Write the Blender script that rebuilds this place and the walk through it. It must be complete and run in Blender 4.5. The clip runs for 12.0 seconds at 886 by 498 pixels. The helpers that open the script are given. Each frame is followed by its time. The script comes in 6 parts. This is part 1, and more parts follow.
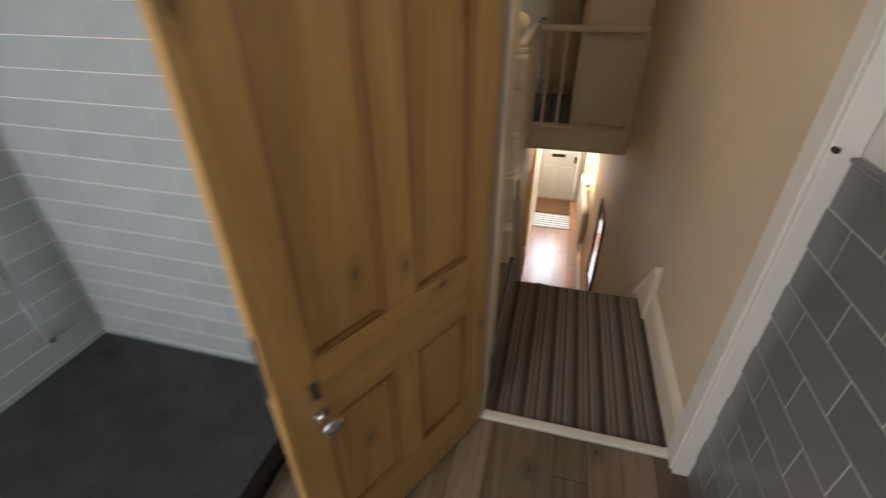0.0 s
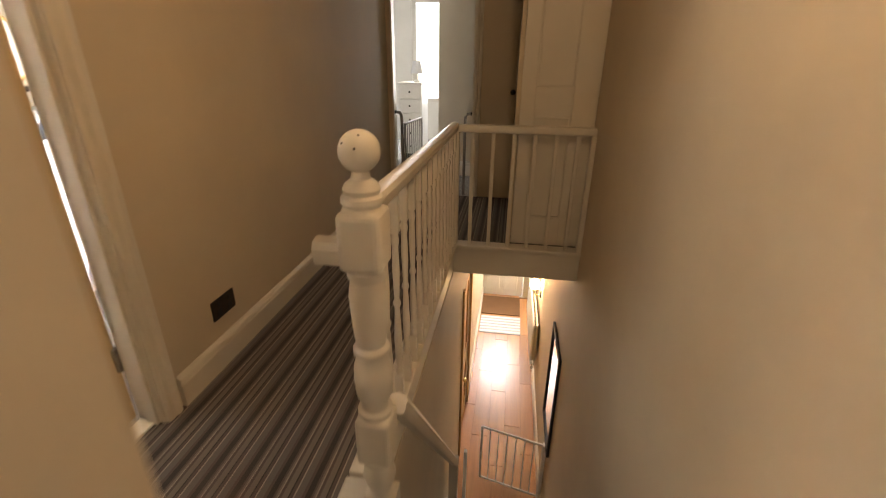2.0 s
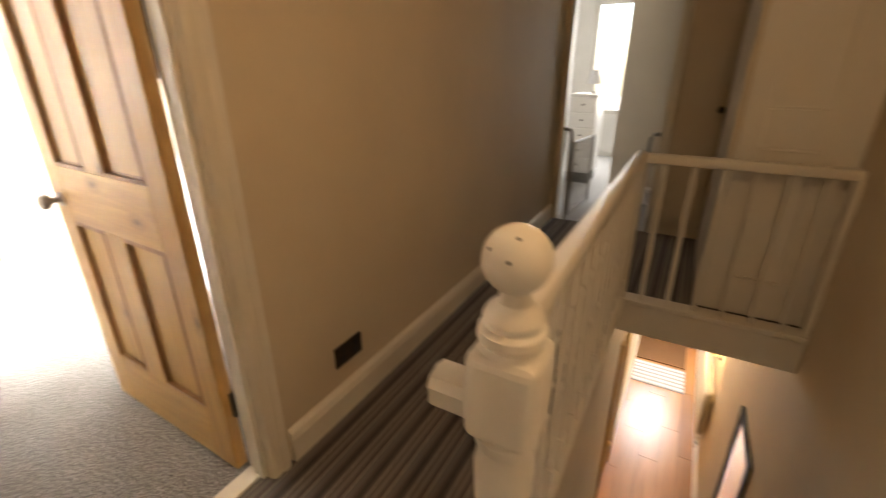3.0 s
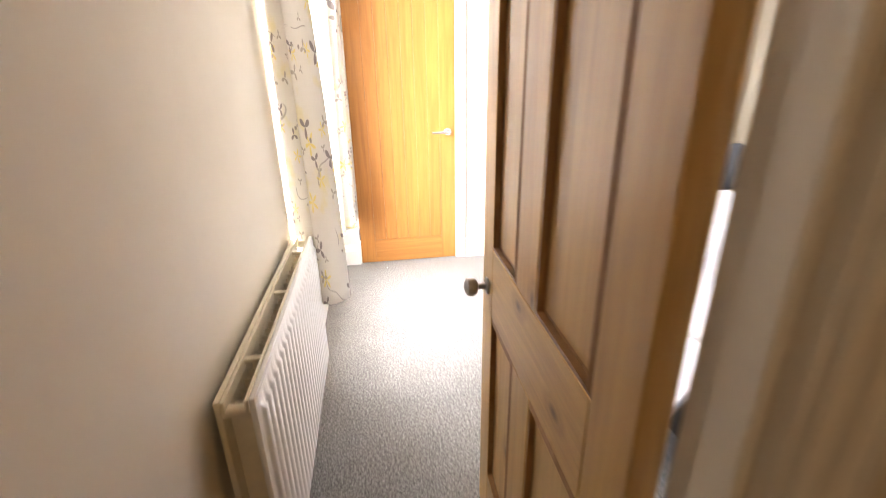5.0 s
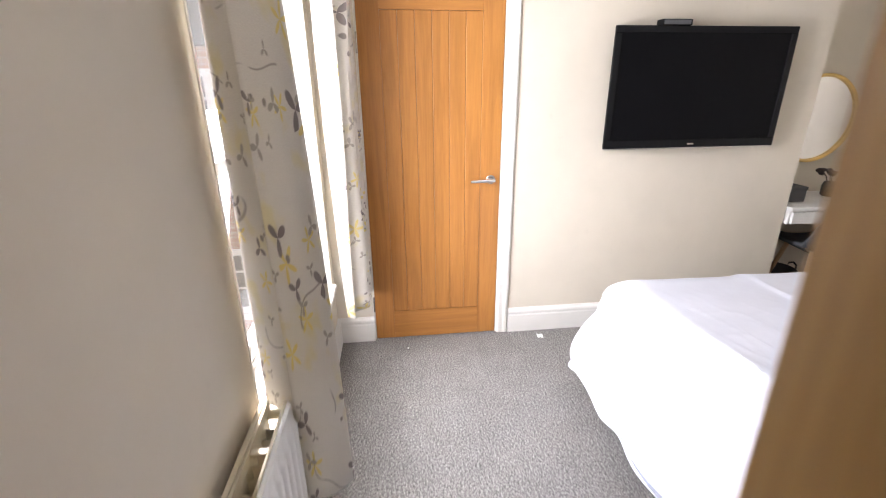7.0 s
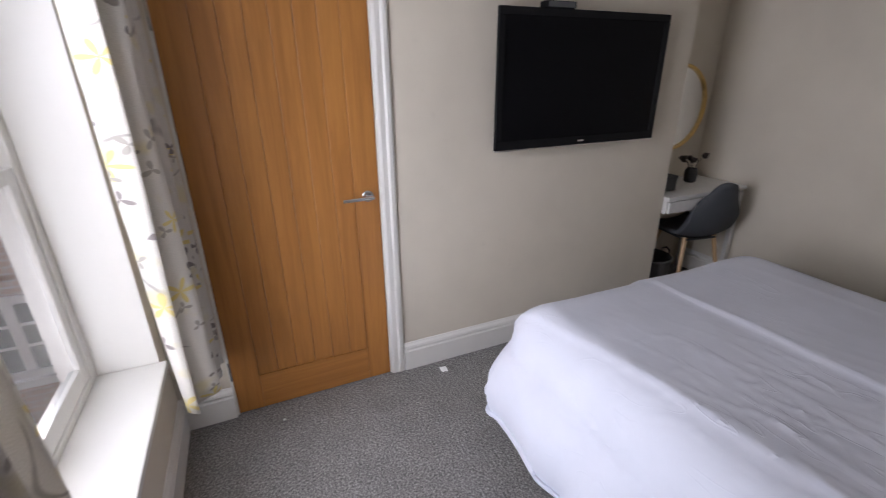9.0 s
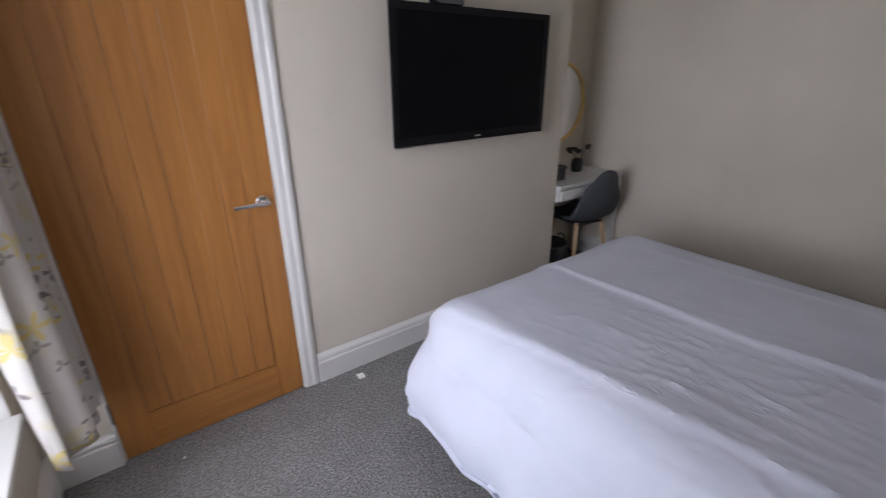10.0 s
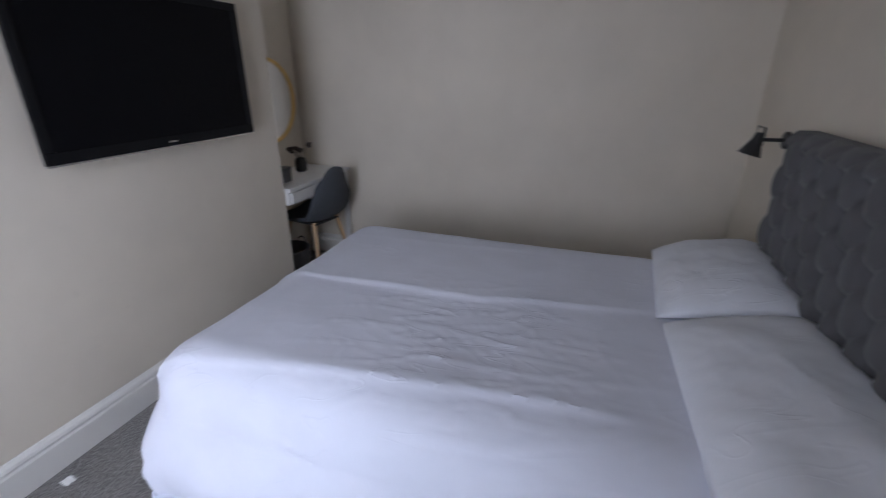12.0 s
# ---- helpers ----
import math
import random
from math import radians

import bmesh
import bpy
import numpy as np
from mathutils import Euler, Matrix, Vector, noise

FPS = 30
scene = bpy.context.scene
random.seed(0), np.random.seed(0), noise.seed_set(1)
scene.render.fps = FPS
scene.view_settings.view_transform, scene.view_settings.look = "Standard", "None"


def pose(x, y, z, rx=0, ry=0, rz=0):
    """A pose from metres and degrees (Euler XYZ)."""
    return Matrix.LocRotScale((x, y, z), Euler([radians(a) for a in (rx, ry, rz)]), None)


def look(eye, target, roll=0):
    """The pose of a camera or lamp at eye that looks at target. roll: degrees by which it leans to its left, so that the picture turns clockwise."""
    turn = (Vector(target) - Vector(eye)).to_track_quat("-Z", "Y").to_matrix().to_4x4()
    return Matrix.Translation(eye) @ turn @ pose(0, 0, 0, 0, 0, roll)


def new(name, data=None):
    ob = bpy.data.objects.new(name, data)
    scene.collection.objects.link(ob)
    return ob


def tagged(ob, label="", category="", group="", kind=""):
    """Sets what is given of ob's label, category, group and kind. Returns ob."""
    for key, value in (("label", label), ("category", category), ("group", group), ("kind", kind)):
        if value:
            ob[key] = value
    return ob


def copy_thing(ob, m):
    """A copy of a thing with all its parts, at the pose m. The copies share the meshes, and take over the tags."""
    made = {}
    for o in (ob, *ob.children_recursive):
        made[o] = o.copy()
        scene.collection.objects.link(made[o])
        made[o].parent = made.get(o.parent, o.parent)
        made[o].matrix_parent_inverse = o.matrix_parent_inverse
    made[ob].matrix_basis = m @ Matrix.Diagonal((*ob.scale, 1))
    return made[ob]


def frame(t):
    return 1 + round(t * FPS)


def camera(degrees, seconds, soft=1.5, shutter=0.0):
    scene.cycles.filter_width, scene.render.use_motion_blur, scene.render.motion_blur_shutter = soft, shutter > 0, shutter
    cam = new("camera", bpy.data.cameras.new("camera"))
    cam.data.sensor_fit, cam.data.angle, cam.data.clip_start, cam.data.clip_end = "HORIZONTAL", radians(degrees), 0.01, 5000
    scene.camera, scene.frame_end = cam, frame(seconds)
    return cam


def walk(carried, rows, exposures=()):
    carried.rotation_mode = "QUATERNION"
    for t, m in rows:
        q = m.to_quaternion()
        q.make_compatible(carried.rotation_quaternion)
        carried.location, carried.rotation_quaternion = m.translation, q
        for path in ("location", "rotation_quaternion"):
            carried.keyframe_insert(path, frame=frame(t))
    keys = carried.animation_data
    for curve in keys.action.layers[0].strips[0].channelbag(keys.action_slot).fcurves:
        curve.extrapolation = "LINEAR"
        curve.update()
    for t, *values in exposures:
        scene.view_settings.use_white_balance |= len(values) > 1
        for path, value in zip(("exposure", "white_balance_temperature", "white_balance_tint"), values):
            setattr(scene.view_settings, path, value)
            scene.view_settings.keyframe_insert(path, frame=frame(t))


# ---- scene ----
cam = camera(90.4, 12.0, soft=1.0, shutter=0.6)
PATH = [
    (0, (1.068, -1.313, 1.229), (0.633, 0.316, 0.154), -0.3),
    (0.5, (1.154, -1.01, 1.186), (0.908, 0.656, 0.108), 1.0),
    (1, (1.184, -0.668, 1.169), (0.942, 1.015, 0.116), 1.3),
    (1.5, (1.16, -0.359, 1.176), (0.902, 1.422, 0.304), 1.0),
    (2, (1.155, -0.057, 1.197), (0.879, 1.764, 0.418), 0.6),
    (2.5, (1.121, 0.19, 1.227), (0.606, 1.955, 0.44), -0.1),
    (3, (1.006, 0.349, 1.243), (0.1, 1.962, 0.482), -0.3),
    (3.3, (0.94, 0.404, 1.255), (-0.218, 1.85, 0.505), -1.0),
    (3.5, (0.878, 0.485, 1.265), (-0.505, 1.716, 0.508), -1.7),
    (5.3, (0.062, 0.707, 1.363), (-1.791, 0.971, 0.658), -0.9),
    (5.5, (-0.035, 0.722, 1.371), (-1.89, 0.98, 0.67), -1.1),
    (6, (-0.225, 0.756, 1.472), (-2.085, 0.997, 0.777), -1.0),
    (6.5, (-0.405, 0.728, 1.486), (-2.267, 0.942, 0.788), -0.9),
    (6.7, (-0.499, 0.702, 1.493), (-2.365, 0.909, 0.802), -0.6),
    (8.3, (-1.066, 0.726, 1.513), (-2.878, 1.138, 0.776), -1.0),
    (8.5, (-1.102, 0.749, 1.515), (-2.891, 1.269, 0.786), -1.0),
    (9, (-1.168, 0.776, 1.530), (-2.865, 1.532, 0.784), -0.5),
    (9.5, (-1.182, 0.779, 1.532), (-2.796, 1.686, 0.779), -0.5),
    (10, (-1.202, 0.784, 1.513), (-2.682, 1.902, 0.763), -0.3),
    (10.5, (-1.200, 0.815, 1.480), (-2.527, 2.123, 0.750), -0.4),
    (11, (-1.206, 0.846, 1.463), (-2.329, 2.336, 0.733), -0.4),
    (11.5, (-1.206, 0.872, 1.462), (-2.103, 2.506, 0.726), -0.3),
    (12, (-1.238, 0.869, 1.494), (-1.820, 2.628, 0.743), 0.4),
]
EXPOSURES = [(0, 2.65, 6350, 11), (0.7, 2.9, 6700, 13), (1.5, 3.1, 7300, 14), (2.5, 3.22, 7550, 14), (3.7, 3.2, 7600, 15), (5.3, 2.05, 7050, 18), (6.0, 1.62, 6900, 18), (6.7, 1.2, 6750, 18), (8.5, -0.2, 6450, 20), (9.5, -0.62, 6280, 20), (12, -0.6, 5800, 18)]
walk(cam, [(t, look(eye, target, roll)) for t, eye, target, roll in PATH], EXPOSURES)

# ---------------------------------------------------------------- light
world = bpy.data.worlds.new("sky")
scene.world = world
world.use_nodes = True
wn = world.node_tree.nodes
sky = wn.new("ShaderNodeTexSky")
sky.sky_type, sky.sun_disc = "NISHITA", False
SUN_WAY = Vector((0.72, 0.20, -0.665)).normalized()
sky.sun_elevation = math.asin(-SUN_WAY.z)
sky.sun_rotation = math.atan2(-SUN_WAY.x, -SUN_WAY.y)
world.node_tree.links.new(sky.outputs[0], wn["Background"].inputs[0])
wn["Background"].inputs[1].default_value = 0.15
sun_data = bpy.data.lights.new("sun", "SUN")
sun_data.energy, sun_data.angle, sun_data.color = 5.0, radians(0.5), (1.0, 0.95, 0.87)
sun = new("sun", sun_data)
sun.rotation_mode = "QUATERNION"
sun.rotation_quaternion = SUN_WAY.to_track_quat("-Z", "Y")


def area_lamp(name, eye, target, w, h, power, colour=(1, 1, 1)):
    d = bpy.data.lights.new(name, "AREA")
    d.shape, d.size, d.size_y, d.energy, d.color = "RECTANGLE", w, h, power, colour
    o = new(name, d)
    o.matrix_world = look(eye, target)
    return o


def bulb(name, place, power, colour, radius=0.03):
    d = bpy.data.lights.new(name, "POINT")
    d.energy, d.color, d.shadow_soft_size = power, colour, radius
    o = new(name, d)
    o.location = place
    return o


area_lamp("bedroom_window_light", (-2.13, 0.03, 1.27), (-2.13, 2.0, 0.92), 0.94, 1.5, 47, (0.88, 0.94, 1.0))
area_lamp("front_room_window_light", (0.3, 7.2, 1.35), (0.3, 4.2, 0.9), 1.6, 1.4, 8.5, (0.95, 0.98, 1.0))
area_lamp("bathroom_window_light", (-0.35, -2.97, 1.0), (0.5, 0.0, 0.5), 0.7, 0.75, 5.2, (1.0, 0.97, 0.93))
area_lamp("front_door_light", (1.145, 7.34, -1.25), (1.145, 4.0, -2.2), 0.55, 0.9, 8, (0.82, 0.91, 1.0))
bulb("hall_sconce_bulb", (1.60, 5.15, -1.42), 8, (1.0, 0.62, 0.28))
# fill bulb added to brighten the landing; no known lamp hangs here
bulb("landing_fill_bulb", (1.28, 0.85, 1.95), 1.4, (1.0, 0.72, 0.44), 0.05)

# ---------------------------------------------------------------- materials


def mat_base(name, rough=0.6, metal=0.0):
    m = bpy.data.materials.new(name)
    m.use_nodes = True
    n, l = m.node_tree.nodes, m.node_tree.links
    b = n["Principled BSDF"]
    b.inputs["Roughness"].default_value = rough
    b.inputs["Metallic"].default_value = metal
    return m, n, l, b


def coords(n, l, scale=(1, 1, 1), rot=(0, 0, 0), kind="Object"):
    c, mp = n.new("ShaderNodeTexCoord"), n.new("ShaderNodeMapping")
    mp.inputs["Scale"].default_value = scale
    mp.inputs["Rotation"].default_value = [radians(a) for a in rot]
    l.new(c.outputs[kind], mp.inputs["Vector"])
    return mp.outputs["Vector"]


def noise_tex(n, l, vec, scale, detail=4, rough=0.55, dist=0.0):
    t = n.new("ShaderNodeTexNoise")
    t.inputs["Scale"].default_value, t.inputs["Detail"].default_value = scale, detail
    t.inputs["Roughness"].default_value, t.inputs["Distortion"].default_value = rough, dist
    if vec is not None:
        l.new(vec, t.inputs["Vector"])
    return t.outputs["Fac"]


def ramp(n, l, fac, stops, mode="LINEAR"):
    r = n.new("ShaderNodeValToRGB")
    r.color_ramp.interpolation = mode
    e = r.color_ramp.elements
    while len(e) < len(stops):
        e.new(0.5)
    for k, (p, c) in zip(e, stops):
        k.position, k.color = p, (*c, 1) if len(c) == 3 else c
    l.new(fac, r.inputs["Fac"])
    return r.outputs["Color"]


def mixc(n, l, fac, a, b, mode="MIX"):
    x = n.new("ShaderNodeMix")
    x.data_type, x.blend_type = "RGBA", mode
    for sock, v in ((x.inputs["Factor"], fac), (x.inputs["A"], a), (x.inputs["B"], b)):
        if isinstance(v, (int, float)):
            sock.default_value = v
        elif isinstance(v, tuple):
            sock.default_value = (*v, 1)
        else:
            l.new(v, sock)
    return x.outputs["Result"]


def bump(n, l, b, height, strength=0.2, dist=0.005):
    u = n.new("ShaderNodeBump")
    u.inputs["Strength"].default_value, u.inputs["Distance"].default_value = strength, dist
    l.new(height, u.inputs["Height"])
    l.new(u.outputs["Normal"], b.inputs["Normal"])


def scaled(c, k):
    return tuple(min(1.0, v * k) for v in c)


def paint(name, colour, rough=0.6, spread=0.06, fine=60, relief=0.08):
    """Paint on plaster or wood: faint blotches and roller grain."""
    m, n, l, b = mat_base(name, rough)
    v = coords(n, l)
    blot = noise_tex(n, l, v, 1.7, 5)
    base = ramp(n, l, blot, [(0.3, scaled(colour, 1 - spread)), (0.7, scaled(colour, 1 + spread))])
    scuff = noise_tex(n, l, v, 14, 6, 0.7)
    dirt = ramp(n, l, scuff, [(0.62, (0, 0, 0)), (0.8, (1, 1, 1))])
    l.new(mixc(n, l, dirt, base, mixc(n, l, 0.1, base, (0.25, 0.2, 0.15))), b.inputs["Base Color"])
    bump(n, l, b, noise_tex(n, l, v, fine, 3), relief, 0.003)
    return m


def plain(name, colour, rough=0.5, metal=0.0, spread=0.08, scale=25, relief=0.05):
    m, n, l, b = mat_base(name, rough, metal)
    v = coords(n, l)
    t = noise_tex(n, l, v, scale, 4)
    l.new(ramp(n, l, t, [(0.3, scaled(colour, 1 - spread)), (0.7, scaled(colour, 1 + spread))]), b.inputs["Base Color"])
    r = n.new("ShaderNodeMapRange")
    r.inputs["To Min"].default_value, r.inputs["To Max"].default_value = max(0.03, rough - 0.06), min(1, rough + 0.08)
    l.new(noise_tex(n, l, v, 6, 4), r.inputs["Value"])
    l.new(r.outputs["Result"], b.inputs["Roughness"])
    if relief:
        bump(n, l, b, t, relief, 0.002)
    return m


def wood(name, dark, light, along="z", rough=0.42, knots=True, ring=9.0, knot_scale=4.2, random_tone=0.0):
    """Boards with long grain along one axis, darker streaks and knots."""
    m, n, l, b = mat_base(name, rough)
    stretch = {"x": (0.06, 1, 1), "y": (1, 0.06, 1), "z": (1, 1, 0.06)}[along]
    v = coords(n, l, stretch)
    if random_tone:
        pick, off = n.new("ShaderNodeObjectInfo"), n.new("ShaderNodeVectorMath")
        off.operation, off.inputs[1].default_value = "MULTIPLY_ADD", (37.0, 23.0, 11.0)
        l.new(pick.outputs["Random"], off.inputs[0])
        l.new(v, off.inputs[2])
        v = off.outputs[0]
    g = noise_tex(n, l, v, ring, 6, 0.6, 1.2)
    f = noise_tex(n, l, v, 90, 5, 0.7)
    base = ramp(n, l, g, [(0.25, dark), (0.45, tuple((p + q) / 2 for p, q in zip(dark, light))), (0.62, light), (0.8, scaled(light, 0.86))])
    base = mixc(n, l, 0.17, base, ramp(n, l, f, [(0.35, scaled(dark, 0.8)), (0.65, scaled(light, 1.1))]))
    if knots:
        k = n.new("ShaderNodeTexVoronoi")
        k.inputs["Scale"].default_value = knot_scale
        k.voronoi_dimensions = "2D"
        flat = {"x": (0.55, 1, 1), "y": (1, 0.55, 1), "z": (1, 1, 0.55)}[along]
        l.new(coords(n, l, flat, (0, 0, 0) if along == "y" else (90, 0, 0)), k.inputs["Vector"])
        few = n.new("ShaderNodeSeparateColor")
        l.new(k.outputs["Color"], few.inputs[0])
        here = ramp(n, l, few.outputs[0], [(0.0, (1, 1, 1)), (0.5, (0, 0, 0))], "CONSTANT")
        spot = ramp(n, l, k.outputs["Distance"], [(0.0, (1, 1, 1)), (0.03, (0.7, 0.7, 0.7)), (0.07, (0, 0, 0))])
        ring_ = ramp(n, l, k.outputs["Distance"], [(0.05, (0, 0, 0)), (0.08, (0.5, 0.5, 0.5)), (0.14, (0, 0, 0))])
        base = mixc(n, l, mixc(n, l, 1.0, ring_, here, "MULTIPLY"), base, scaled(dark, 0.8))
        base = mixc(n, l, mixc(n, l, 1.0, spot, here, "MULTIPLY"), base, scaled(dark, 0.36))
    if random_tone:
        oi = n.new("ShaderNodeObjectInfo")
        tone = ramp(n, l, oi.outputs["Random"], [(0, (1 - random_tone,) * 3), (1, (1, 1, 1))])
        base = mixc(n, l, 1.0, base, tone, "MULTIPLY")
    l.new(base, b.inputs["Base Color"])
    bump(n, l, b, f, 0.12, 0.002)
    return m


def striped_carpet(name):
    """A woven repeat of stripes along y: taupe and brown bands, near-black lines and thin cream lines."""
    m, n, l, b = mat_base(name, 0.95)
    c, sep = n.new("ShaderNodeTexCoord"), n.new("ShaderNodeSeparateXYZ")
    l.new(c.outputs["Object"], sep.inputs[0])

    def repeat(width, shift):
        k, f = n.new("ShaderNodeMath"), n.new("ShaderNodeMath")
        k.operation, k.inputs[1].default_value, k.inputs[2].default_value = "MULTIPLY_ADD", 1.0 / width, shift
        f.operation = "FRACT"
        l.new(sep.outputs["X"], k.inputs[0])
        l.new(k.outputs[0], f.inputs[0])
        return f.outputs[0]

    cream, black, brown, taupe, grey = (0.42, 0.36, 0.30), (0.028, 0.022, 0.021), (0.105, 0.078, 0.066), (0.20, 0.165, 0.142), (0.155, 0.135, 0.124)
    stops = [(0.0, cream), (0.026, brown), (0.11, taupe), (0.27, black), (0.31, brown), (0.41, cream), (0.445, grey), (0.63, brown), (0.72, black), (0.88, brown), (0.94, taupe)]
    base = ramp(n, l, repeat(0.112, 0.21), stops, "CONSTANT")
    v = coords(n, l)
    tuft, worn = noise_tex(n, l, v, 420, 2), noise_tex(n, l, v, 4, 4)
    base = mixc(n, l, 0.2, base, ramp(n, l, tuft, [(0.3, (0.03, 0.025, 0.02)), (0.7, (0.2, 0.17, 0.14))]))
    base = mixc(n, l, ramp(n, l, worn, [(0.4, (0, 0, 0)), (0.7, (0.25, 0.25, 0.25))]), base, (0.13, 0.105, 0.09))
    l.new(base, b.inputs["Base Color"])
    bump(n, l, b, tuft, 0.5, 0.004)
    return m


def pile_carpet(name, a, c):
    m, n, l, b = mat_base(name, 0.97)
    v = coords(n, l)
    tuft, broad = noise_tex(n, l, v, 105, 5, 0.95), noise_tex(n, l, v, 6, 5, 0.7)
    base = ramp(n, l, tuft, [(0.38, scaled(a, 0.55)), (0.5, tuple((p + q) / 2 for p, q in zip(a, c))), (0.62, scaled(c, 1.4))])
    base = mixc(n, l, ramp(n, l, broad, [(0.35, (0, 0, 0)), (0.65, (0.2, 0.2, 0.2))]), base, scaled(a, 0.8))
    l.new(base, b.inputs["Base Color"])
    bump(n, l, b, tuft, 0.6, 0.005)
    return m


def fabric(name, colour, rough=0.9, weave=500, soft=0.0):
    m, n, l, b = mat_base(name, rough)
    v = coords(n, l)
    t, c = noise_tex(n, l, v, weave, 2), noise_tex(n, l, v, 6, 4)
    base = ramp(n, l, c, [(0.3, scaled(colour, 0.93)), (0.7, scaled(colour, 1.05))])
    l.new(mixc(n, l, 0.15, base, ramp(n, l, t, [(0.35, scaled(colour, 0.6)), (0.65, scaled(colour, 1.2))])), b.inputs["Base Color"])
    if soft:
        b.inputs["Sheen Weight"].default_value = soft
    bump(n, l, b, t, 0.15, 0.001)
    return m


def cotton(name, colour):
    """Plain bed linen: fine weave and crisp ironing creases."""
    m, n, l, b = mat_base(name, 0.9)
    v = coords(n, l)
    base = ramp(n, l, noise_tex(n, l, v, 3.5, 4), [(0.3, scaled(colour, 0.95)), (0.7, scaled(colour, 1.04))])
    l.new(base, b.inputs["Base Color"])

    def crease(scale, stretch, rot, width):
        t = n.new("ShaderNodeTexNoise")
        t.inputs["Scale"].default_value, t.inputs["Detail"].default_value, t.inputs["Distortion"].default_value = scale, 1.5, 0.6
        l.new(coords(n, l, stretch, (0, 0, rot)), t.inputs["Vector"])
        a, c = n.new("ShaderNodeMath"), n.new("ShaderNodeMath")
        a.operation, a.inputs[1].default_value = "SUBTRACT", 0.5
        c.operation = "ABSOLUTE"
        l.new(t.outputs["Fac"], a.inputs[0])
        l.new(a.outputs[0], c.inputs[0])
        return ramp(n, l, c.outputs[0], [(0.0, (1, 1, 1)), (width, (0, 0, 0))])

    big = crease(1.7, (0.55, 1.9, 1.5), 12, 0.016)
    fine = crease(5.5, (0.7, 1.9, 1.5), -22, 0.020)
    where = ramp(n, l, noise_tex(n, l, v, 2.0, 2), [(0.47, (0, 0, 0)), (0.60, (1, 1, 1))])
    there = ramp(n, l, noise_tex(n, l, v, 1.3, 2), [(0.50, (0, 0, 0)), (0.62, (0.7, 0.7, 0.7))])
    h = mixc(n, l, 0.5, mixc(n, l, 1.0, big, there, "MULTIPLY"), mixc(n, l, 1.0, fine, where, "MULTIPLY"))
    bump(n, l, b, mixc(n, l, 0.12, h, noise_tex(n, l, v, 45, 4)), 0.26, 0.008)
    return m


def floral(name):
    """Cream curtain cloth with sprigs of grey leaves and pale yellow flowers; light shines through."""
    m, n, l, b = mat_base(name, 0.9)
    v = coords(n, l, kind="UV")

    def calc(op, a, c=0.0):
        x = n.new("ShaderNodeMath")
        x.operation = op
        for k, q in enumerate((a, c)):
            if isinstance(q, (int, float)):
                x.inputs[k].default_value = q
            else:
                l.new(q, x.inputs[k])
        return x.outputs[0]

    def sprigs(scale, petals, size, keep, shift):
        """Scattered sprigs of a few petals, each turned its own way."""
        mv = n.new("ShaderNodeVectorMath")
        mv.operation, mv.inputs[1].default_value = "ADD", shift
        l.new(v, mv.inputs[0])
        t = n.new("ShaderNodeTexVoronoi")
        t.voronoi_dimensions = "2D"
        t.inputs["Scale"].default_value, t.inputs["Randomness"].default_value = scale, 0.85
        l.new(mv.outputs[0], t.inputs["Vector"])
        d = n.new("ShaderNodeVectorMath")
        d.operation = "SUBTRACT"
        l.new(mv.outputs[0], d.inputs[0])
        l.new(t.outputs["Position"], d.inputs[1])
        s, c = n.new("ShaderNodeSeparateXYZ"), n.new("ShaderNodeSeparateColor")
        l.new(d.outputs[0], s.inputs[0])
        l.new(t.outputs["Color"], c.inputs[0])
        r = calc("SQRT", calc("ADD", calc("MULTIPLY", s.outputs[0], s.outputs[0]), calc("MULTIPLY", s.outputs[1], s.outputs[1])))
        ang = calc("ADD", calc("ARCTAN2", s.outputs[1], s.outputs[0]), calc("MULTIPLY", c.outputs[0], 6.283))
        lobe = calc("POWER", calc("ABSOLUTE", calc("COSINE", calc("MULTIPLY", ang, petals / 2))), 2.6)
        reach = calc("MULTIPLY", lobe, calc("ADD", size * 0.6, calc("MULTIPLY", c.outputs[2], size * 0.7)))
        inside = ramp(n, l, calc("ADD", calc("MULTIPLY", calc("SUBTRACT", reach, r), 120.0), 0.4), [(0.0, (0, 0, 0)), (0.7, (1, 1, 1))])
        there = ramp(n, l, c.outputs[1], [(0.0, (1, 1, 1)), (keep, (0, 0, 0))], "CONSTANT")
        return mixc(n, l, 1.0, inside, there, "MULTIPLY")

    cloth = ramp(n, l, noise_tex(n, l, v, 300, 2), [(0.3, (0.66, 0.625, 0.57)), (0.7, (0.76, 0.725, 0.67))])
    wash = ramp(n, l, noise_tex(n, l, v, 8, 2), [(0.56, (0, 0, 0)), (0.68, (0.55, 0.55, 0.55))])
    base = mixc(n, l, wash, cloth, (0.70, 0.62, 0.34))
    base = mixc(n, l, sprigs(7.0, 5, 0.044, 0.5, (0.31, 0.17, 0)), base, (0.74, 0.62, 0.27))
    wav = n.new("ShaderNodeTexNoise")
    wav.noise_dimensions = "2D"
    wav.inputs["Scale"].default_value, wav.inputs["Detail"].default_value = 3.2, 1.0
    l.new(v, wav.inputs["Vector"])
    line = ramp(n, l, calc("ABSOLUTE", calc("SUBTRACT", wav.outputs["Fac"], 0.5)), [(0.0, (0.6, 0.6, 0.6)), (0.005, (0.5, 0.5, 0.5)), (0.009, (0, 0, 0))])
    where = ramp(n, l, noise_tex(n, l, v, 6, 1), [(0.53, (0, 0, 0)), (0.57, (1, 1, 1))])
    base = mixc(n, l, mixc(n, l, 1.0, line, where, "MULTIPLY"), base, (0.20, 0.17, 0.15))
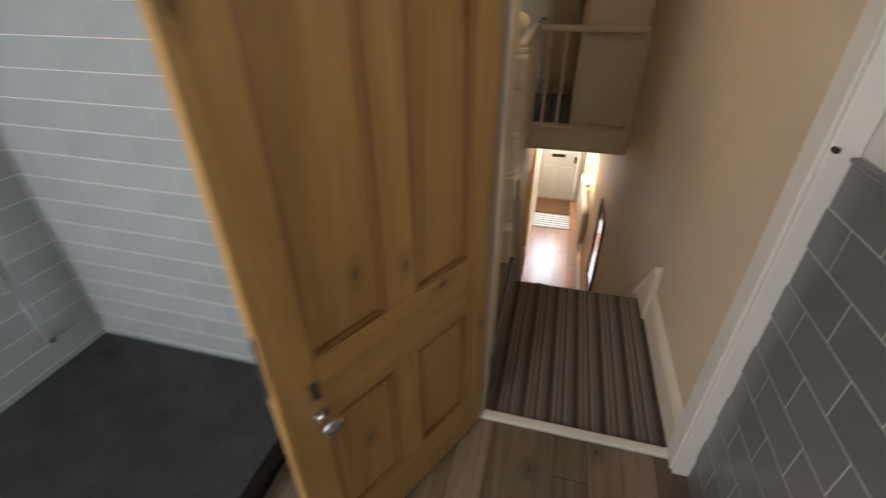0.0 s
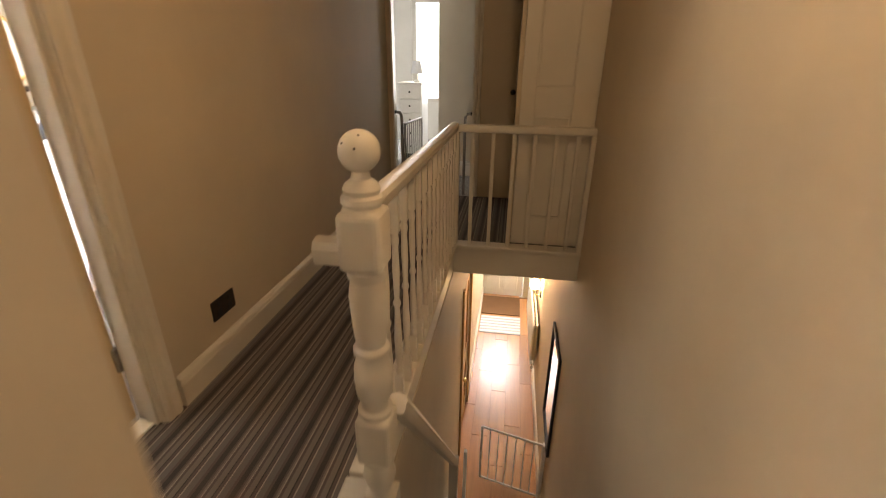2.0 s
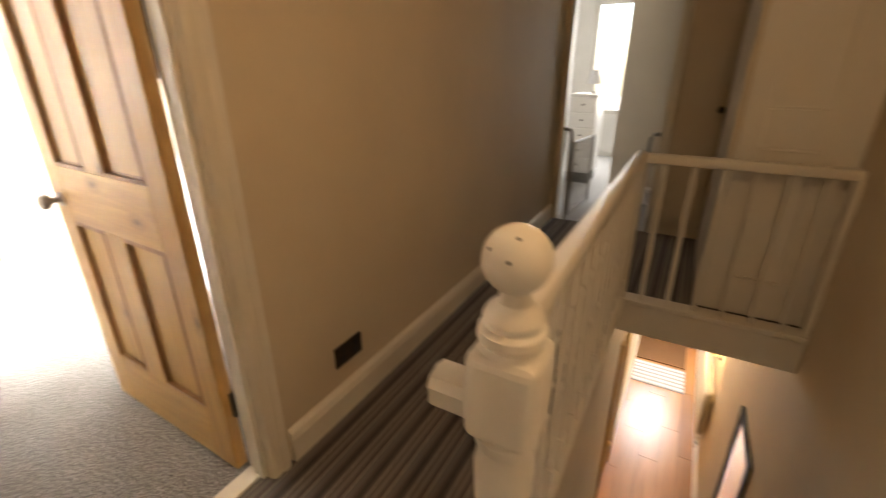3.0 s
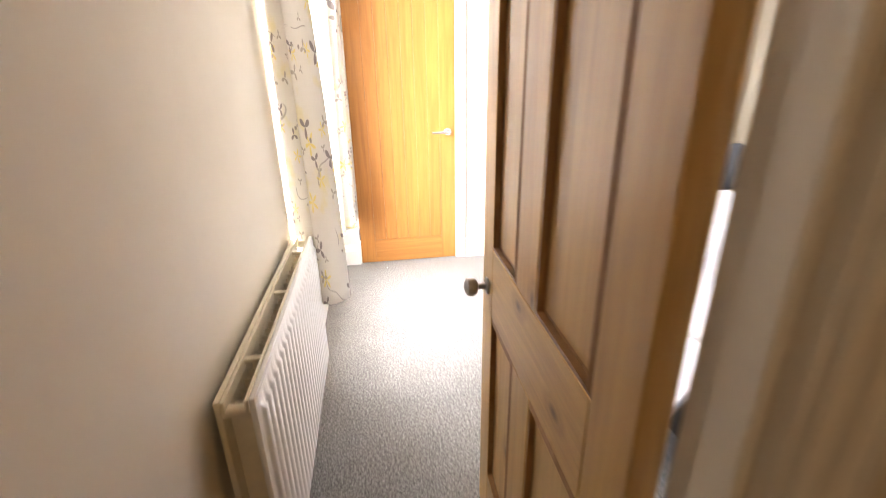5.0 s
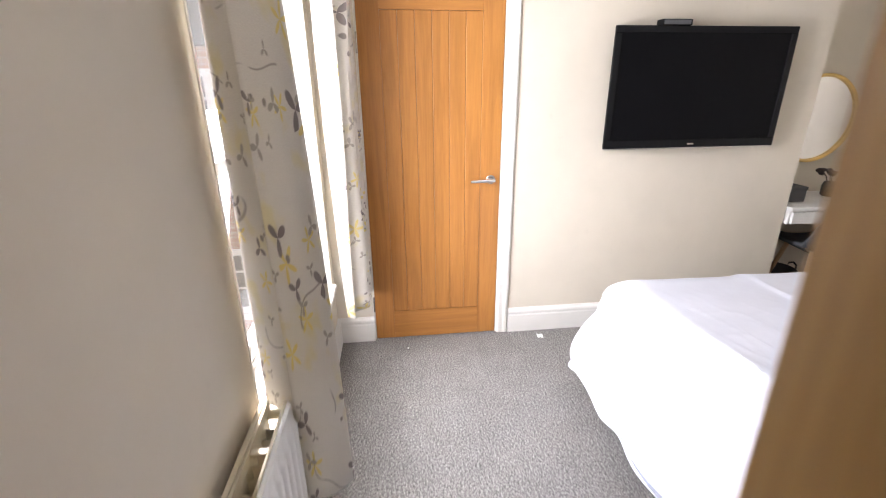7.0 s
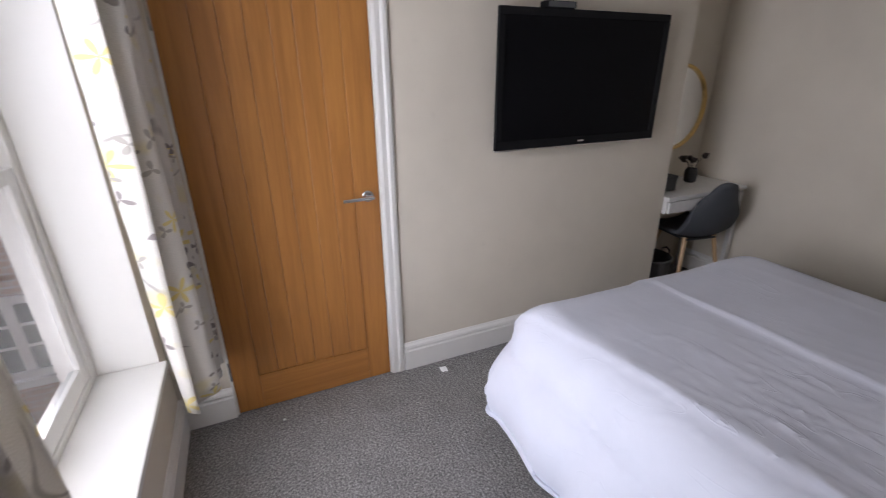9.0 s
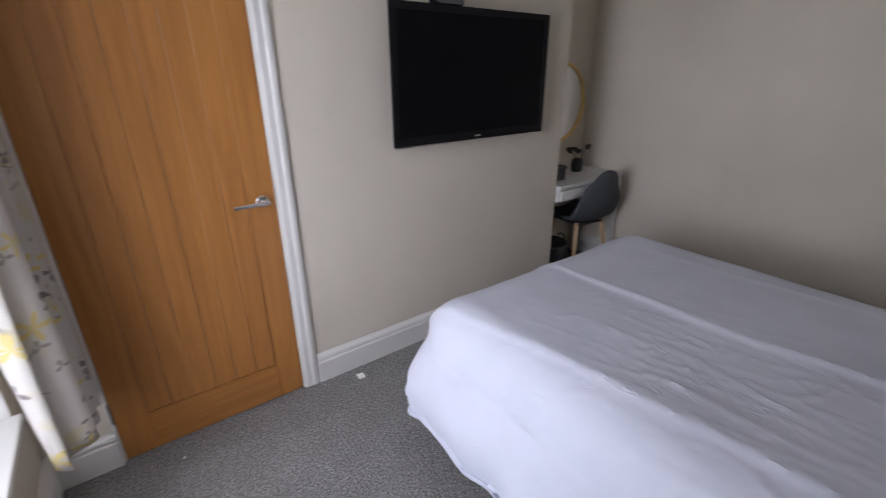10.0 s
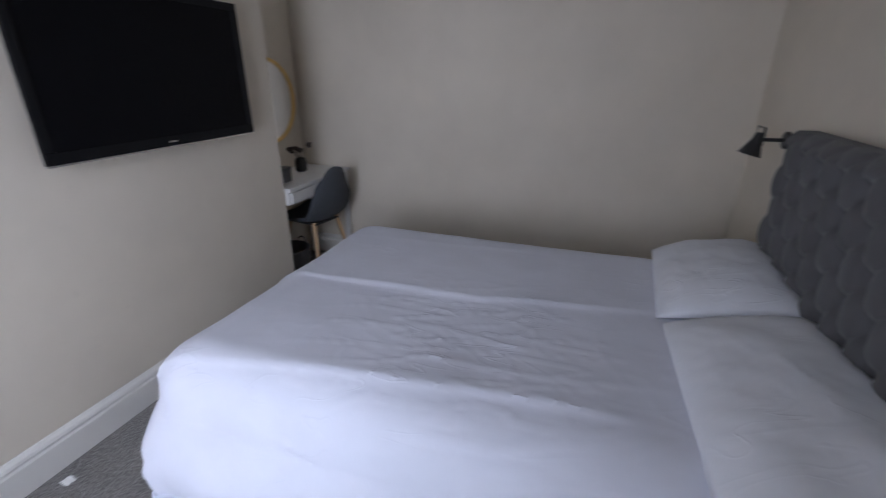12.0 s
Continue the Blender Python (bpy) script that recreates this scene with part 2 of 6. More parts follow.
    base = mixc(n, l, sprigs(8.0, 3, 0.040, 0.40, (0.0, 0.0, 0)), base, (0.28, 0.245, 0.235))
    base = mixc(n, l, sprigs(11, 3, 0.026, 0.28, (0.7, 0.43, 0)), base, (0.42, 0.385, 0.34))
    base = mixc(n, l, sprigs(15, 1, 0.018, 0.08, (1.7, 0.9, 0)), base, (0.32, 0.285, 0.26))
    l.new(base, b.inputs["Base Color"])
    bump(n, l, b, noise_tex(n, l, v, 600, 2), 0.1, 0.001)
    tr, mx = n.new("ShaderNodeBsdfTranslucent"), n.new("ShaderNodeMixShader")
    l.new(base, tr.inputs["Color"])
    mx.inputs[0].default_value = 0.25
    l.new(b.outputs[0], mx.inputs[1])
    l.new(tr.outputs[0], mx.inputs[2])
    l.new(mx.outputs[0], n["Material Output"].inputs["Surface"])
    return m


def tile_mat(name, colour, rough, spread=0.12):
    m, n, l, b = mat_base(name, rough)
    oi = n.new("ShaderNodeObjectInfo")
    tone = ramp(n, l, oi.outputs["Random"], [(0, scaled(colour, 1 - spread)), (1, scaled(colour, 1 + spread))])
    v = coords(n, l)
    cloud = noise_tex(n, l, v, 7, 5)
    l.new(mixc(n, l, ramp(n, l, cloud, [(0.35, (0, 0, 0)), (0.7, (0.3, 0.3, 0.3))]), tone, scaled(colour, 1.3)), b.inputs["Base Color"])
    bump(n, l, b, noise_tex(n, l, v, 9, 3), 0.08, 0.004)
    return m


def brick_mat(name):
    m, n, l, b = mat_base(name, 0.9)
    t = n.new("ShaderNodeTexBrick")
    sp, ad, cb = n.new("ShaderNodeSeparateXYZ"), n.new("ShaderNodeMath"), n.new("ShaderNodeCombineXYZ")
    l.new(coords(n, l), sp.inputs[0])
    l.new(sp.outputs[0], ad.inputs[0])
    l.new(sp.outputs[1], ad.inputs[1])
    l.new(ad.outputs[0], cb.inputs[0])
    l.new(sp.outputs[2], cb.inputs[1])
    l.new(cb.outputs[0], t.inputs["Vector"])
    t.inputs["Color1"].default_value, t.inputs["Color2"].default_value = (0.42, 0.2, 0.12, 1), (0.30, 0.13, 0.08, 1)
    t.inputs["Mortar"].default_value = (0.45, 0.41, 0.36, 1)
    t.inputs["Scale"].default_value, t.inputs["Mortar Size"].default_value = 1.0, 0.006
    t.inputs["Brick Width"].default_value, t.inputs["Row Height"].default_value = 0.225, 0.075
    l.new(t.outputs["Color"], b.inputs["Base Color"])
    bump(n, l, b, t.outputs["Fac"], 0.4, 0.01)
    return m


def glass_mat(name):
    m, n, l, b = mat_base(name, 0.02)
    b.inputs["Transmission Weight"].default_value, b.inputs["IOR"].default_value = 1.0, 1.45
    return m


def glow(name, colour, strength):
    m, n, l, b = mat_base(name, 0.5)
    b.inputs["Base Color"].default_value = (*colour, 1)
    b.inputs["Emission Color"].default_value = (*colour, 1)
    b.inputs["Emission Strength"].default_value = strength
    return m


M_BEIGE = paint("beige_wall_paint", (0.60, 0.50, 0.365), 0.75)
M_CREAM = paint("cream_bedroom_paint", (0.69, 0.626, 0.525), 0.75)
M_WHITE = paint("white_gloss_paint", (0.78, 0.76, 0.72), 0.35, 0.03, 30, 0.04)
M_IVORY = paint("ivory_stair_paint", (0.70, 0.64, 0.54), 0.4, 0.05, 30, 0.06)
M_CEIL = paint("ceiling_white", (0.8, 0.79, 0.76), 0.85)
M_PINE = wood("waxed_pine", (0.34, 0.187, 0.060), (0.57, 0.345, 0.118), "z", 0.4)
M_PINE_X = wood("waxed_pine_rail", (0.34, 0.187, 0.060), (0.57, 0.345, 0.118), "x", 0.4)
# pine darkened so the mouldings carry their crevice shade in the colour
M_PINE_SHADED = wood("crevice_shaded_pine", (0.20, 0.092, 0.03), (0.36, 0.185, 0.066), "z", 0.38, knots=False)
M_OAK = wood("oak_veneer", (0.31, 0.12, 0.028), (0.48, 0.208, 0.052), "z", 0.38, knots=False, ring=14)
M_OAK_Y = wood("oak_rail", (0.31, 0.12, 0.028), (0.48, 0.208, 0.052), "y", 0.38, knots=False, ring=14)
M_BEECH = wood("beech_legs", (0.46, 0.28, 0.14), (0.62, 0.42, 0.24), "z", 0.4, knots=False)
M_STRIPE = striped_carpet("striped_stair_carpet")
M_CARPET = pile_carpet("grey_bedroom_carpet", (0.055, 0.052, 0.050), (0.40, 0.385, 0.37))
M_FRONTCARPET = pile_carpet("pale_grey_carpet", (0.25, 0.25, 0.25), (0.5, 0.5, 0.5))
M_LAMINATE = wood("laminate_plank", (0.31, 0.12, 0.04), (0.49, 0.225, 0.078), "y", 0.30, knots=False, random_tone=0.18)
M_VINYL = wood("weathered_vinyl_plank", (0.075, 0.05, 0.037), (0.36, 0.27, 0.20), "y", 0.45, knots=True, random_tone=0.55)
M_DUVET = cotton("white_cotton", (0.72, 0.74, 0.83))
M_PILLOW = cotton("white_pillow_cotton", (0.72, 0.735, 0.78))
M_VELVET = fabric("charcoal_velvet", (0.105, 0.103, 0.106), 0.9, 300, 0.12)
M_CHAIRCLOTH = fabric("grey_chair_fabric", (0.075, 0.08, 0.092), 0.9, 350)
M_FLORAL = floral("floral_curtain")
M_CHROME = plain("brushed_chrome", (0.75, 0.75, 0.76), 0.22, 1.0, 0.04)
M_PEWTER = plain("aged_pewter", (0.30, 0.28, 0.26), 0.32, 1.0, 0.2)
M_BRASS = plain("satin_brass", (0.72, 0.50, 0.20), 0.3, 1.0, 0.1)
M_BLACK = plain("matt_black_metal", (0.018, 0.018, 0.02), 0.45, 0.0)
M_DARKIRON = plain("dark_iron", (0.05, 0.042, 0.035), 0.5, 0.6)
M_SCREEN = plain("black_glossy_screen", (0.006, 0.006, 0.007), 0.12, 0.0, 0.05, 5, 0)
M_SCREEN.node_tree.nodes["Principled BSDF"].inputs["Specular IOR Level"].default_value = 0.06
M_BEZEL = plain("black_gloss_plastic", (0.012, 0.012, 0.013), 0.2, 0.0, 0.05, 5, 0)
M_BEZEL.node_tree.nodes["Principled BSDF"].inputs["Specular IOR Level"].default_value = 0.1
M_STEELGREY = plain("grey_enamel_tube", (0.30, 0.29, 0.28), 0.4, 0.2)
M_RAD = plain("white_radiator_enamel", (0.78, 0.775, 0.75), 0.35, 0.0, 0.03)
M_CREAMENAMEL = plain("yellowed_enamel", (0.70, 0.63, 0.48), 0.4, 0.0, 0.06)
M_DESK = plain("white_lacquer", (0.76, 0.75, 0.73), 0.35, 0.0, 0.03)
M_SLATE = plain("dark_slate", (0.035, 0.037, 0.042), 0.22, 0.0, 0.25, 8, 0.1)
M_TILE_DARK = tile_mat("dark_grey_glazed_tile", (0.185, 0.18, 0.185), 0.22)
M_TILE_PALE = tile_mat("pale_grey_glazed_tile", (0.40, 0.44, 0.46), 0.2, 0.05)
M_GROUT = paint("pale_grout", (0.46, 0.45, 0.43), 0.9)
M_MATDARK = fabric("brown_coir", (0.16, 0.075, 0.03), 0.98, 200)
M_RUG = fabric("grey_rug", (0.36, 0.36, 0.36), 0.95, 250)
M_RUGPALE = fabric("pale_rug_stripe", (0.66, 0.65, 0.63), 0.95, 250)
M_BRICK = brick_mat("red_brick")
M_ROOF = plain("roof_slate", (0.09, 0.09, 0.1), 0.7, 0.0, 0.25, 3)
M_GROUND = plain("yard_paving", (0.25, 0.24, 0.22), 0.9, 0.0, 0.2, 2)
M_GLASS = glass_mat("window_glass")
M_MIRROR = plain("mirror_silver", (0.9, 0.9, 0.9), 0.03, 1.0, 0.01, 5, 0)
M_SHADE = glow("lit_lamp_glass", (1.0, 0.72, 0.38), 9.0)
M_PAPER = plain("white_paper", (0.8, 0.8, 0.78), 0.8)
M_PLANT = plain("dark_dried_flower", (0.06, 0.045, 0.04), 0.9, 0.0, 0.4)
M_GREYBOX = plain("dark_grey_card", (0.09, 0.09, 0.095), 0.7)
M_SOCKET = plain("dark_bronze_plate", (0.05, 0.04, 0.03), 0.35, 0.5)

# ---------------------------------------------------------------- mesh helpers


def bm_box(lo, hi, bevel=0.0, seg=2, bm=None):
    own = bm is None
    b2 = bmesh.new()
    lo, hi = Vector(lo), Vector(hi)
    bmesh.ops.create_cube(b2, size=1.0, matrix=Matrix.Translation((lo + hi) / 2) @ Matrix.Diagonal((*(hi - lo), 1)))
    if bevel:
        bmesh.ops.bevel(b2, geom=b2.edges[:], offset=bevel, segments=seg, profile=0.5, affect="EDGES")
    if own:
        return b2
    return join(bm, b2)


def join(bm, other, m=None):
    tmp = bpy.data.meshes.new("tmp")
    if m is not None:
        bmesh.ops.transform(other, matrix=m, verts=other.verts[:])
    other.to_mesh(tmp)
    other.free()
    bm.from_mesh(tmp)
    bpy.data.meshes.remove(tmp)
    return bm


def boxes(*pairs, bevel=0.0):
    bm = bmesh.new()
    for lo, hi in pairs:
        bm_box(lo, hi, bevel, 2, bm)
    return bm


def grid_bm(nu, nv, f, closed_u=False, uv=None):
    """A sheet of points f(i, j)."""
    bm = bmesh.new()
    vs = [[bm.verts.new(f(i, j)) for j in range(nv)] for i in range(nu)]
    layer = bm.loops.layers.uv.new("UVMap") if uv else None
    for i in range(nu if closed_u else nu - 1):
        for j in range(nv - 1):
            idx = [(i, j), ((i + 1) % nu, j), ((i + 1) % nu, j + 1), (i, j + 1)]
            fc = bm.faces.new([vs[a][c] for a, c in idx])
            if uv:
                for lp, (a, c) in zip(fc.loops, idx):
                    lp[layer].uv = uv(a, c)
    return bm


def lathe(profile, seg=20, m=None):
    """Turns (radius, height) pairs round z, with closed ends."""
    bm = grid_bm(seg, len(profile), lambda i, j: (profile[j][0] * math.cos(2 * math.pi * i / seg), profile[j][0] * math.sin(2 * math.pi * i / seg), profile[j][1]), True)
    bm.verts.ensure_lookup_table()
    n = len(profile)
    for j in (0, n - 1):
        if profile[j][0] > 1e-5:
            bm.faces.new([bm.verts[i * n + j] for i in range(seg)])
    bmesh.ops.remove_doubles(bm, verts=bm.verts[:], dist=1e-6)
    bmesh.ops.recalc_face_normals(bm, faces=bm.faces[:])
    if m is not None:
        bmesh.ops.transform(bm, matrix=m, verts=bm.verts[:])
    return bm


def tube(points, r, seg=10):
    """A round bar along a line of points."""
    pts = [Vector(p) for p in points]
    rings = []
    for k, p in enumerate(pts):
        d = (pts[min(k + 1, len(pts) - 1)] - pts[max(k - 1, 0)]).normalized()
        a = d.cross(Vector((0, 0, 1))) if abs(d.z) < 0.9 else d.cross(Vector((1, 0, 0)))
        a.normalize()
        c = d.cross(a)
        rings.append([p + r * (math.cos(t) * a + math.sin(t) * c) for t in [2 * math.pi * s / seg for s in range(seg)]])
    bm = grid_bm(seg, len(pts), lambda i, j: rings[j][i], True)
    bm.verts.ensure_lookup_table()
    n = len(pts)
    for j in (0, n - 1):
        bm.faces.new([bm.verts[i * n + j] for i in range(seg)])
    bmesh.ops.recalc_face_normals(bm, faces=bm.faces[:])
    return bm


def extrude_profile(profile, axis_from, axis_to, m=None):
    """A moulding: (out, up) pairs drawn along x from one place to another, before m."""
    bm = bmesh.new()
    ends = []
    for x in (axis_from, axis_to):
        ends.append([bm.verts.new((x, o, u)) for o, u in profile])
    k = len(profile)
    for i in range(k):
        bm.faces.new((ends[0][i], ends[0][(i + 1) % k], ends[1][(i + 1) % k], ends[1][i]))
    bm.faces.new(ends[0])
    bm.faces.new(ends[1])
    bmesh.ops.recalc_face_normals(bm, faces=bm.faces[:])
    if m is not None:
        bmesh.ops.transform(bm, matrix=m, verts=bm.verts[:])
    return bm


def mesh_ob(name, bm, mat, smooth=False):
    me = bpy.data.meshes.new(name)
    bm.to_mesh(me)
    bm.free()
    me.materials.append(mat)
    if smooth:
        for p in me.polygons:
            p.use_smooth = True
        me.set_sharp_from_angle(angle=radians(38))
    return new(name, me)


def part(name, bm, mat, parent, label="", smooth=False):
    ob = mesh_ob(name, bm, mat, smooth)
    ob.parent = parent
    ob.matrix_parent_inverse = Matrix.Identity(4)
    if label:
        ob["label"] = label
    return ob


def thing(name, label, category, group="", kind="", at=(0, 0, 0), turn=0.0):
    e = new(name)
    e.empty_display_size = 0.1
    e.matrix_world = pose(*at, 0, 0, turn)
    return tagged(e, label, category, group, kind)


def structure(name, bm, mat, label, category, smooth=False):
    return tagged(mesh_ob(name, bm, mat, smooth), label, category, "", "structure")


SKIRT = [(0, 0), (0.020, 0), (0.020, 0.115), (0.015, 0.124), (0.015, 0.131), (0.021, 0.137), (0.017, 0.149), (0.008, 0.158), (0.004, 0.165), (0, 0.165)]
ARCH = [(0, 0), (0.0, 0.07), (0.010, 0.07), (0.016, 0.062), (0.018, 0.045), (0.012, 0.036), (0.014, 0.012), (0.009, 0.0)]


def skirting(name, a, b, out, z, mat, label, parent=None, height=1.0):
    """A moulded board from a to b (x, y), its face turned towards out."""
    a, b, out = Vector((*a, z)), Vector((*b, z)), Vector((*out, 0))
    d = (b - a).normalized()
    m = Matrix.Translation(a) @ Matrix((d, out, Vector((0, 0, height)))).transposed().to_4x4()
    bm = extrude_profile(SKIRT, 0, (b - a).length, m)
    bmesh.ops.recalc_face_normals(bm, faces=bm.faces[:])
    return structure(name, bm, mat, label, "baseboard")


def wpart(name, bm, mat, parent, label="", smooth=False):
    """A part given in the world's coordinates."""
    root = parent
    while root.parent:
        root = root.parent
    bmesh.ops.transform(bm, matrix=root.matrix_basis.inverted(), verts=bm.verts[:])
    return part(name, bm, mat, parent, label, smooth)


# ---------------------------------------------------------------- plan
X_W, X_E = -3.11, 1.67            # bedroom west wall, stair wall
Y_S, Y_N = 0.325, 4.0             # bedroom south and north walls
X_HEAD = -0.335                   # wall behind the headboard
Z_UP, Z_HALF, Z_HALL = 0.0, -0.37, -2.85
Z_TOP = 2.45
Y_GAL = 2.83                      # edge of the gallery over the stairs
X_EDGE = 0.74                     # edge of the upper landing
Y_STAIR = 0.885                   # top of the flight
Y_BATH = -0.11                    # bathroom threshold
WIN = (-3.0, -1.63, 0.45, 2.1)    # bedroom window: x0, x1, sill, head

# floors
structure("floor_bedroom", boxes(((-3.5, 0.10, -0.2), (-0.05, 4.05, 0.0))), M_CARPET, "mottled grey pile carpet of the bedroom", "carpet")
structure("floor_landing", boxes(((-0.045, 0.12, -0.2), (X_EDGE - 0.02, Y_GAL, 0.0)), ((-0.045, Y_GAL, -0.2), (X_E, 4.1, 0.0)), ((X_EDGE - 0.05, 0.13, -0.14), (X_EDGE, 0.76, 0.0)), bevel=0.006), M_STRIPE, "brown and cream striped landing carpet", "carpet")
structure("floor_half_landing", boxes(((0.60, Y_BATH + 0.02, -0.60), (X_E, Y_STAIR, Z_HALF)), bevel=0.012), M_STRIPE, "striped carpet of the half landing", "carpet")
structure("step_half_landing", boxes(((0.70, 0.05, -0.40), (0.935, 0.865, -0.185)), bevel=0.02), M_STRIPE, "striped carpeted step up to the landing", "step")
structure("floor_front_room", boxes(((-2.0, 4.1, -0.2), (X_E, 7.4, 0.0))), M_FRONTCARPET, "pale grey carpet of the front bedroom", "carpet")
structure("floor_hall_slab", boxes(((-0.4, -0.2, -3.1), (X_E + 0.12, 7.6, Z_HALL - 0.012))), M_GROUT, "concrete slab under the hall floor", "floor")
structure("floor_bathroom_slab", boxes(((-1.05, -3.0, -0.6), (1.8, Y_BATH + 0.02, Z_HALF - 0.012))), M_SLATE, "dark slate-coloured bathroom subfloor", "floor")
structure("threshold_bathroom", bm_box((0.89, Y_BATH - 0.02, Z_HALF - 0.01), (1.66, Y_BATH + 0.022, Z_HALF + 0.012), 0.006), M_WHITE, "white threshold strip at the bathroom doorway", "threshold")
structure("threshold_bedroom", bm_box((-0.10, 0.225, -0.01), (-0.035, 0.985, 0.010), 0.004), M_IVORY, "cream threshold strip at the bedroom doorway", "threshold")

# walls
DOOR_H = 2.02
structure("wall_rear", boxes(
    ((-3.5, 0.0, -2.9), (WIN[0], Y_S, Z_TOP)), ((WIN[1], 0.0, -2.9), (-0.10, Y_S, Z_TOP)),
    ((WIN[0], 0.0, -2.9), (WIN[1], Y_S - 0.0, WIN[2] - 0.03)), ((WIN[0], 0.0, WIN[3]), (WIN[1], Y_S, Z_TOP))), M_CREAM, "cream painted rear bedroom wall", "wall")
structure("wall_landing_south", boxes(((-0.10, Y_BATH + 0.0, -0.6), (0.915, 0.137, Z_TOP)), ((0.915, Y_BATH, 1.70), (X_E, 0.137, Z_TOP))), M_BEIGE, "beige wall beside the bathroom passage", "wall")
structure("wall_landing_west", boxes(
    ((-0.10, 0.137, 0.0), (0.0, 0.215, DOOR_H)), ((-0.10, 0.137, DOOR_H), (0.0, 1.0, Z_TOP)), ((-0.10, 1.0, 0.0), (0.0, 4.1, Z_TOP))), M_BEIGE, "beige painted landing wall", "wall")
structure("wall_stairs_east", boxes(((X_E, Y_BATH, -3.1), (X_E + 0.12, 7.6, Z_TOP))), M_BEIGE, "beige painted stair wall", "wall")
structure("wall_hall_west", boxes(((0.70, Y_STAIR - 0.02, -3.1), (0.80, 3.62, -0.2)), ((0.70, 4.42, -3.1), (0.80, 7.6, -0.2)), ((0.70, 3.62, Z_HALL + 2.02), (0.80, 4.42, -0.2))), M_BEIGE, "beige wall under the landing", "wall")
structure("wall_under_landing", boxes(((0.80, Y_STAIR - 0.14, -3.1), (X_E, Y_STAIR - 0.02, -0.60))), M_BEIGE, "beige wall under the half landing", "wall")
structure("wall_front_hall", boxes(((0.70, 7.35, -3.1), (0.74, 7.6, -0.2)), ((1.55, 7.35, -3.1), (X_E, 7.6, -0.2)), ((0.74, 7.35, Z_HALL + 2.36), (1.55, 7.6, -0.2))), M_BEIGE, "beige wall round the front door", "wall")
structure("wall_landing_north", boxes(((0.80, 4.1, 0.0), (X_E, 4.2, DOOR_H)), ((0.0, 4.1, DOOR_H), (X_E, 4.2, Z_TOP)), ((-0.1, 4.1, 0.0), (0.035, 4.2, Z_TOP))), M_BEIGE, "beige landing wall with two doorways", "wall")
structure("wall_bedroom_west", boxes(
    ((-3.5, Y_S, 0.0), (X_W, 0.545, Z_TOP)), ((-3.5, 1.33, 0.0), (X_W, 3.21, Z_TOP)), ((-3.5, 0.545, DOOR_H + 0.01), (X_W, 1.33, Z_TOP)),
    ((-3.6, 0.0, 0.0), (-3.5, 4.1, Z_TOP))), M_CREAM, "cream chimney-breast wall with an alcove", "wall")
structure("wall_bedroom_north", boxes(((-3.6, Y_N, 0.0), (-0.1, Y_N + 0.1, Z_TOP))), M_CREAM, "cream painted far bedroom wall", "wall")
structure("wall_bedroom_east", boxes(((X_HEAD, 1.42, 0.0), (-0.102, Y_N, Z_TOP)), ((-0.118, 1.02, 0.0), (-0.102, 1.42, Z_TOP))), M_CREAM, "cream wall behind the headboard", "wall")
structure("wall_front_room", boxes(((-2.1, 4.2, 0), (-2.0, 7.5, Z_TOP)), ((X_E, 4.1, 0), (X_E + 0.1, 7.5, Z_TOP)), ((-2.1, 7.4, 0), (-0.5, 7.5, Z_TOP)), ((1.1, 7.4, 0), (X_E, 7.5, Z_TOP)), ((-0.5, 7.4, 0), (1.1, 7.5, 0.6)), ((-0.5, 7.4, 2.1), (1.1, 7.5, Z_TOP)), ((-2.0, 4.1, 0), (-0.1, 4.2, Z_TOP))), M_CEIL, "white painted walls of the front bedroom", "wall")
structure("wall_front_room_partition", boxes(((0.33, 4.95, 0), (X_E, 5.05, Z_TOP))), M_CREAM, "pale partition inside the front bedroom", "wall")
structure("wall_bathroom", boxes(
    ((-1.10, -3.0, -0.6), (-0.96, Y_BATH, 2.1)), ((1.72, -3.0, -0.6), (1.84, Y_BATH, 2.1)), ((-1.1, -3.1, -0.6), (-0.8, -3.0, 2.1)), ((0.1, -3.1, -0.6), (1.84, -3.0, 2.1)),
    ((-0.8, -3.1, -0.6), (0.1, -3.0, 0.55)), ((-0.8, -3.1, 1.45), (0.1, -3.0, 2.1)), ((-1.1, Y_BATH - 0.06, -0.6), (0.80, Y_BATH - 0.002, 2.1)), ((0.80, Y_BATH - 0.06, 1.70), (1.84, Y_BATH - 0.002, 2.1))), M_WHITE, "white painted bathroom walls", "wall")
structure("ceiling", boxes(((-3.6, 0.0, Z_TOP), (X_E + 0.12, 7.6, Z_TOP + 0.1)), ((-1.1, -3.1, 2.1), (1.84, 0.0, 2.2))), M_CEIL, "white plastered ceiling", "ceiling")
structure("ceiling_hall", boxes(((0.70, Y_GAL + 0.03, -0.23), (X_E, 7.5, -0.2))), M_CEIL, "white hall ceiling", "ceiling")

# skirtings and edge trims
skirting("baseboard", (0.0, 1.075), (0.0, 4.1), (1, 0), 0, M_IVORY, "cream moulded skirting along the landing", height=0.78)
skirting("baseboard", (-0.2, Y_S), (-3.11, Y_S), (0, 1), 0, M_WHITE, "white moulded skirting under the window")
skirting("baseboard", (X_W, Y_S), (X_W, 0.548), (1, 0), 0, M_WHITE, "white skirting beside the oak door")
skirting("baseboard", (X_W, 1.402), (X_W, 3.21), (1, 0), 0, M_WHITE, "white moulded skirting under the television")
skirting("baseboard", (-3.5, Y_N), (X_HEAD, Y_N), (0, -1), 0, M_WHITE, "white skirting along the far wall")
skirting("baseboard", (X_HEAD, 1.42), (X_HEAD, Y_N), (-1, 0), 0, M_WHITE, "white skirting behind the bed")
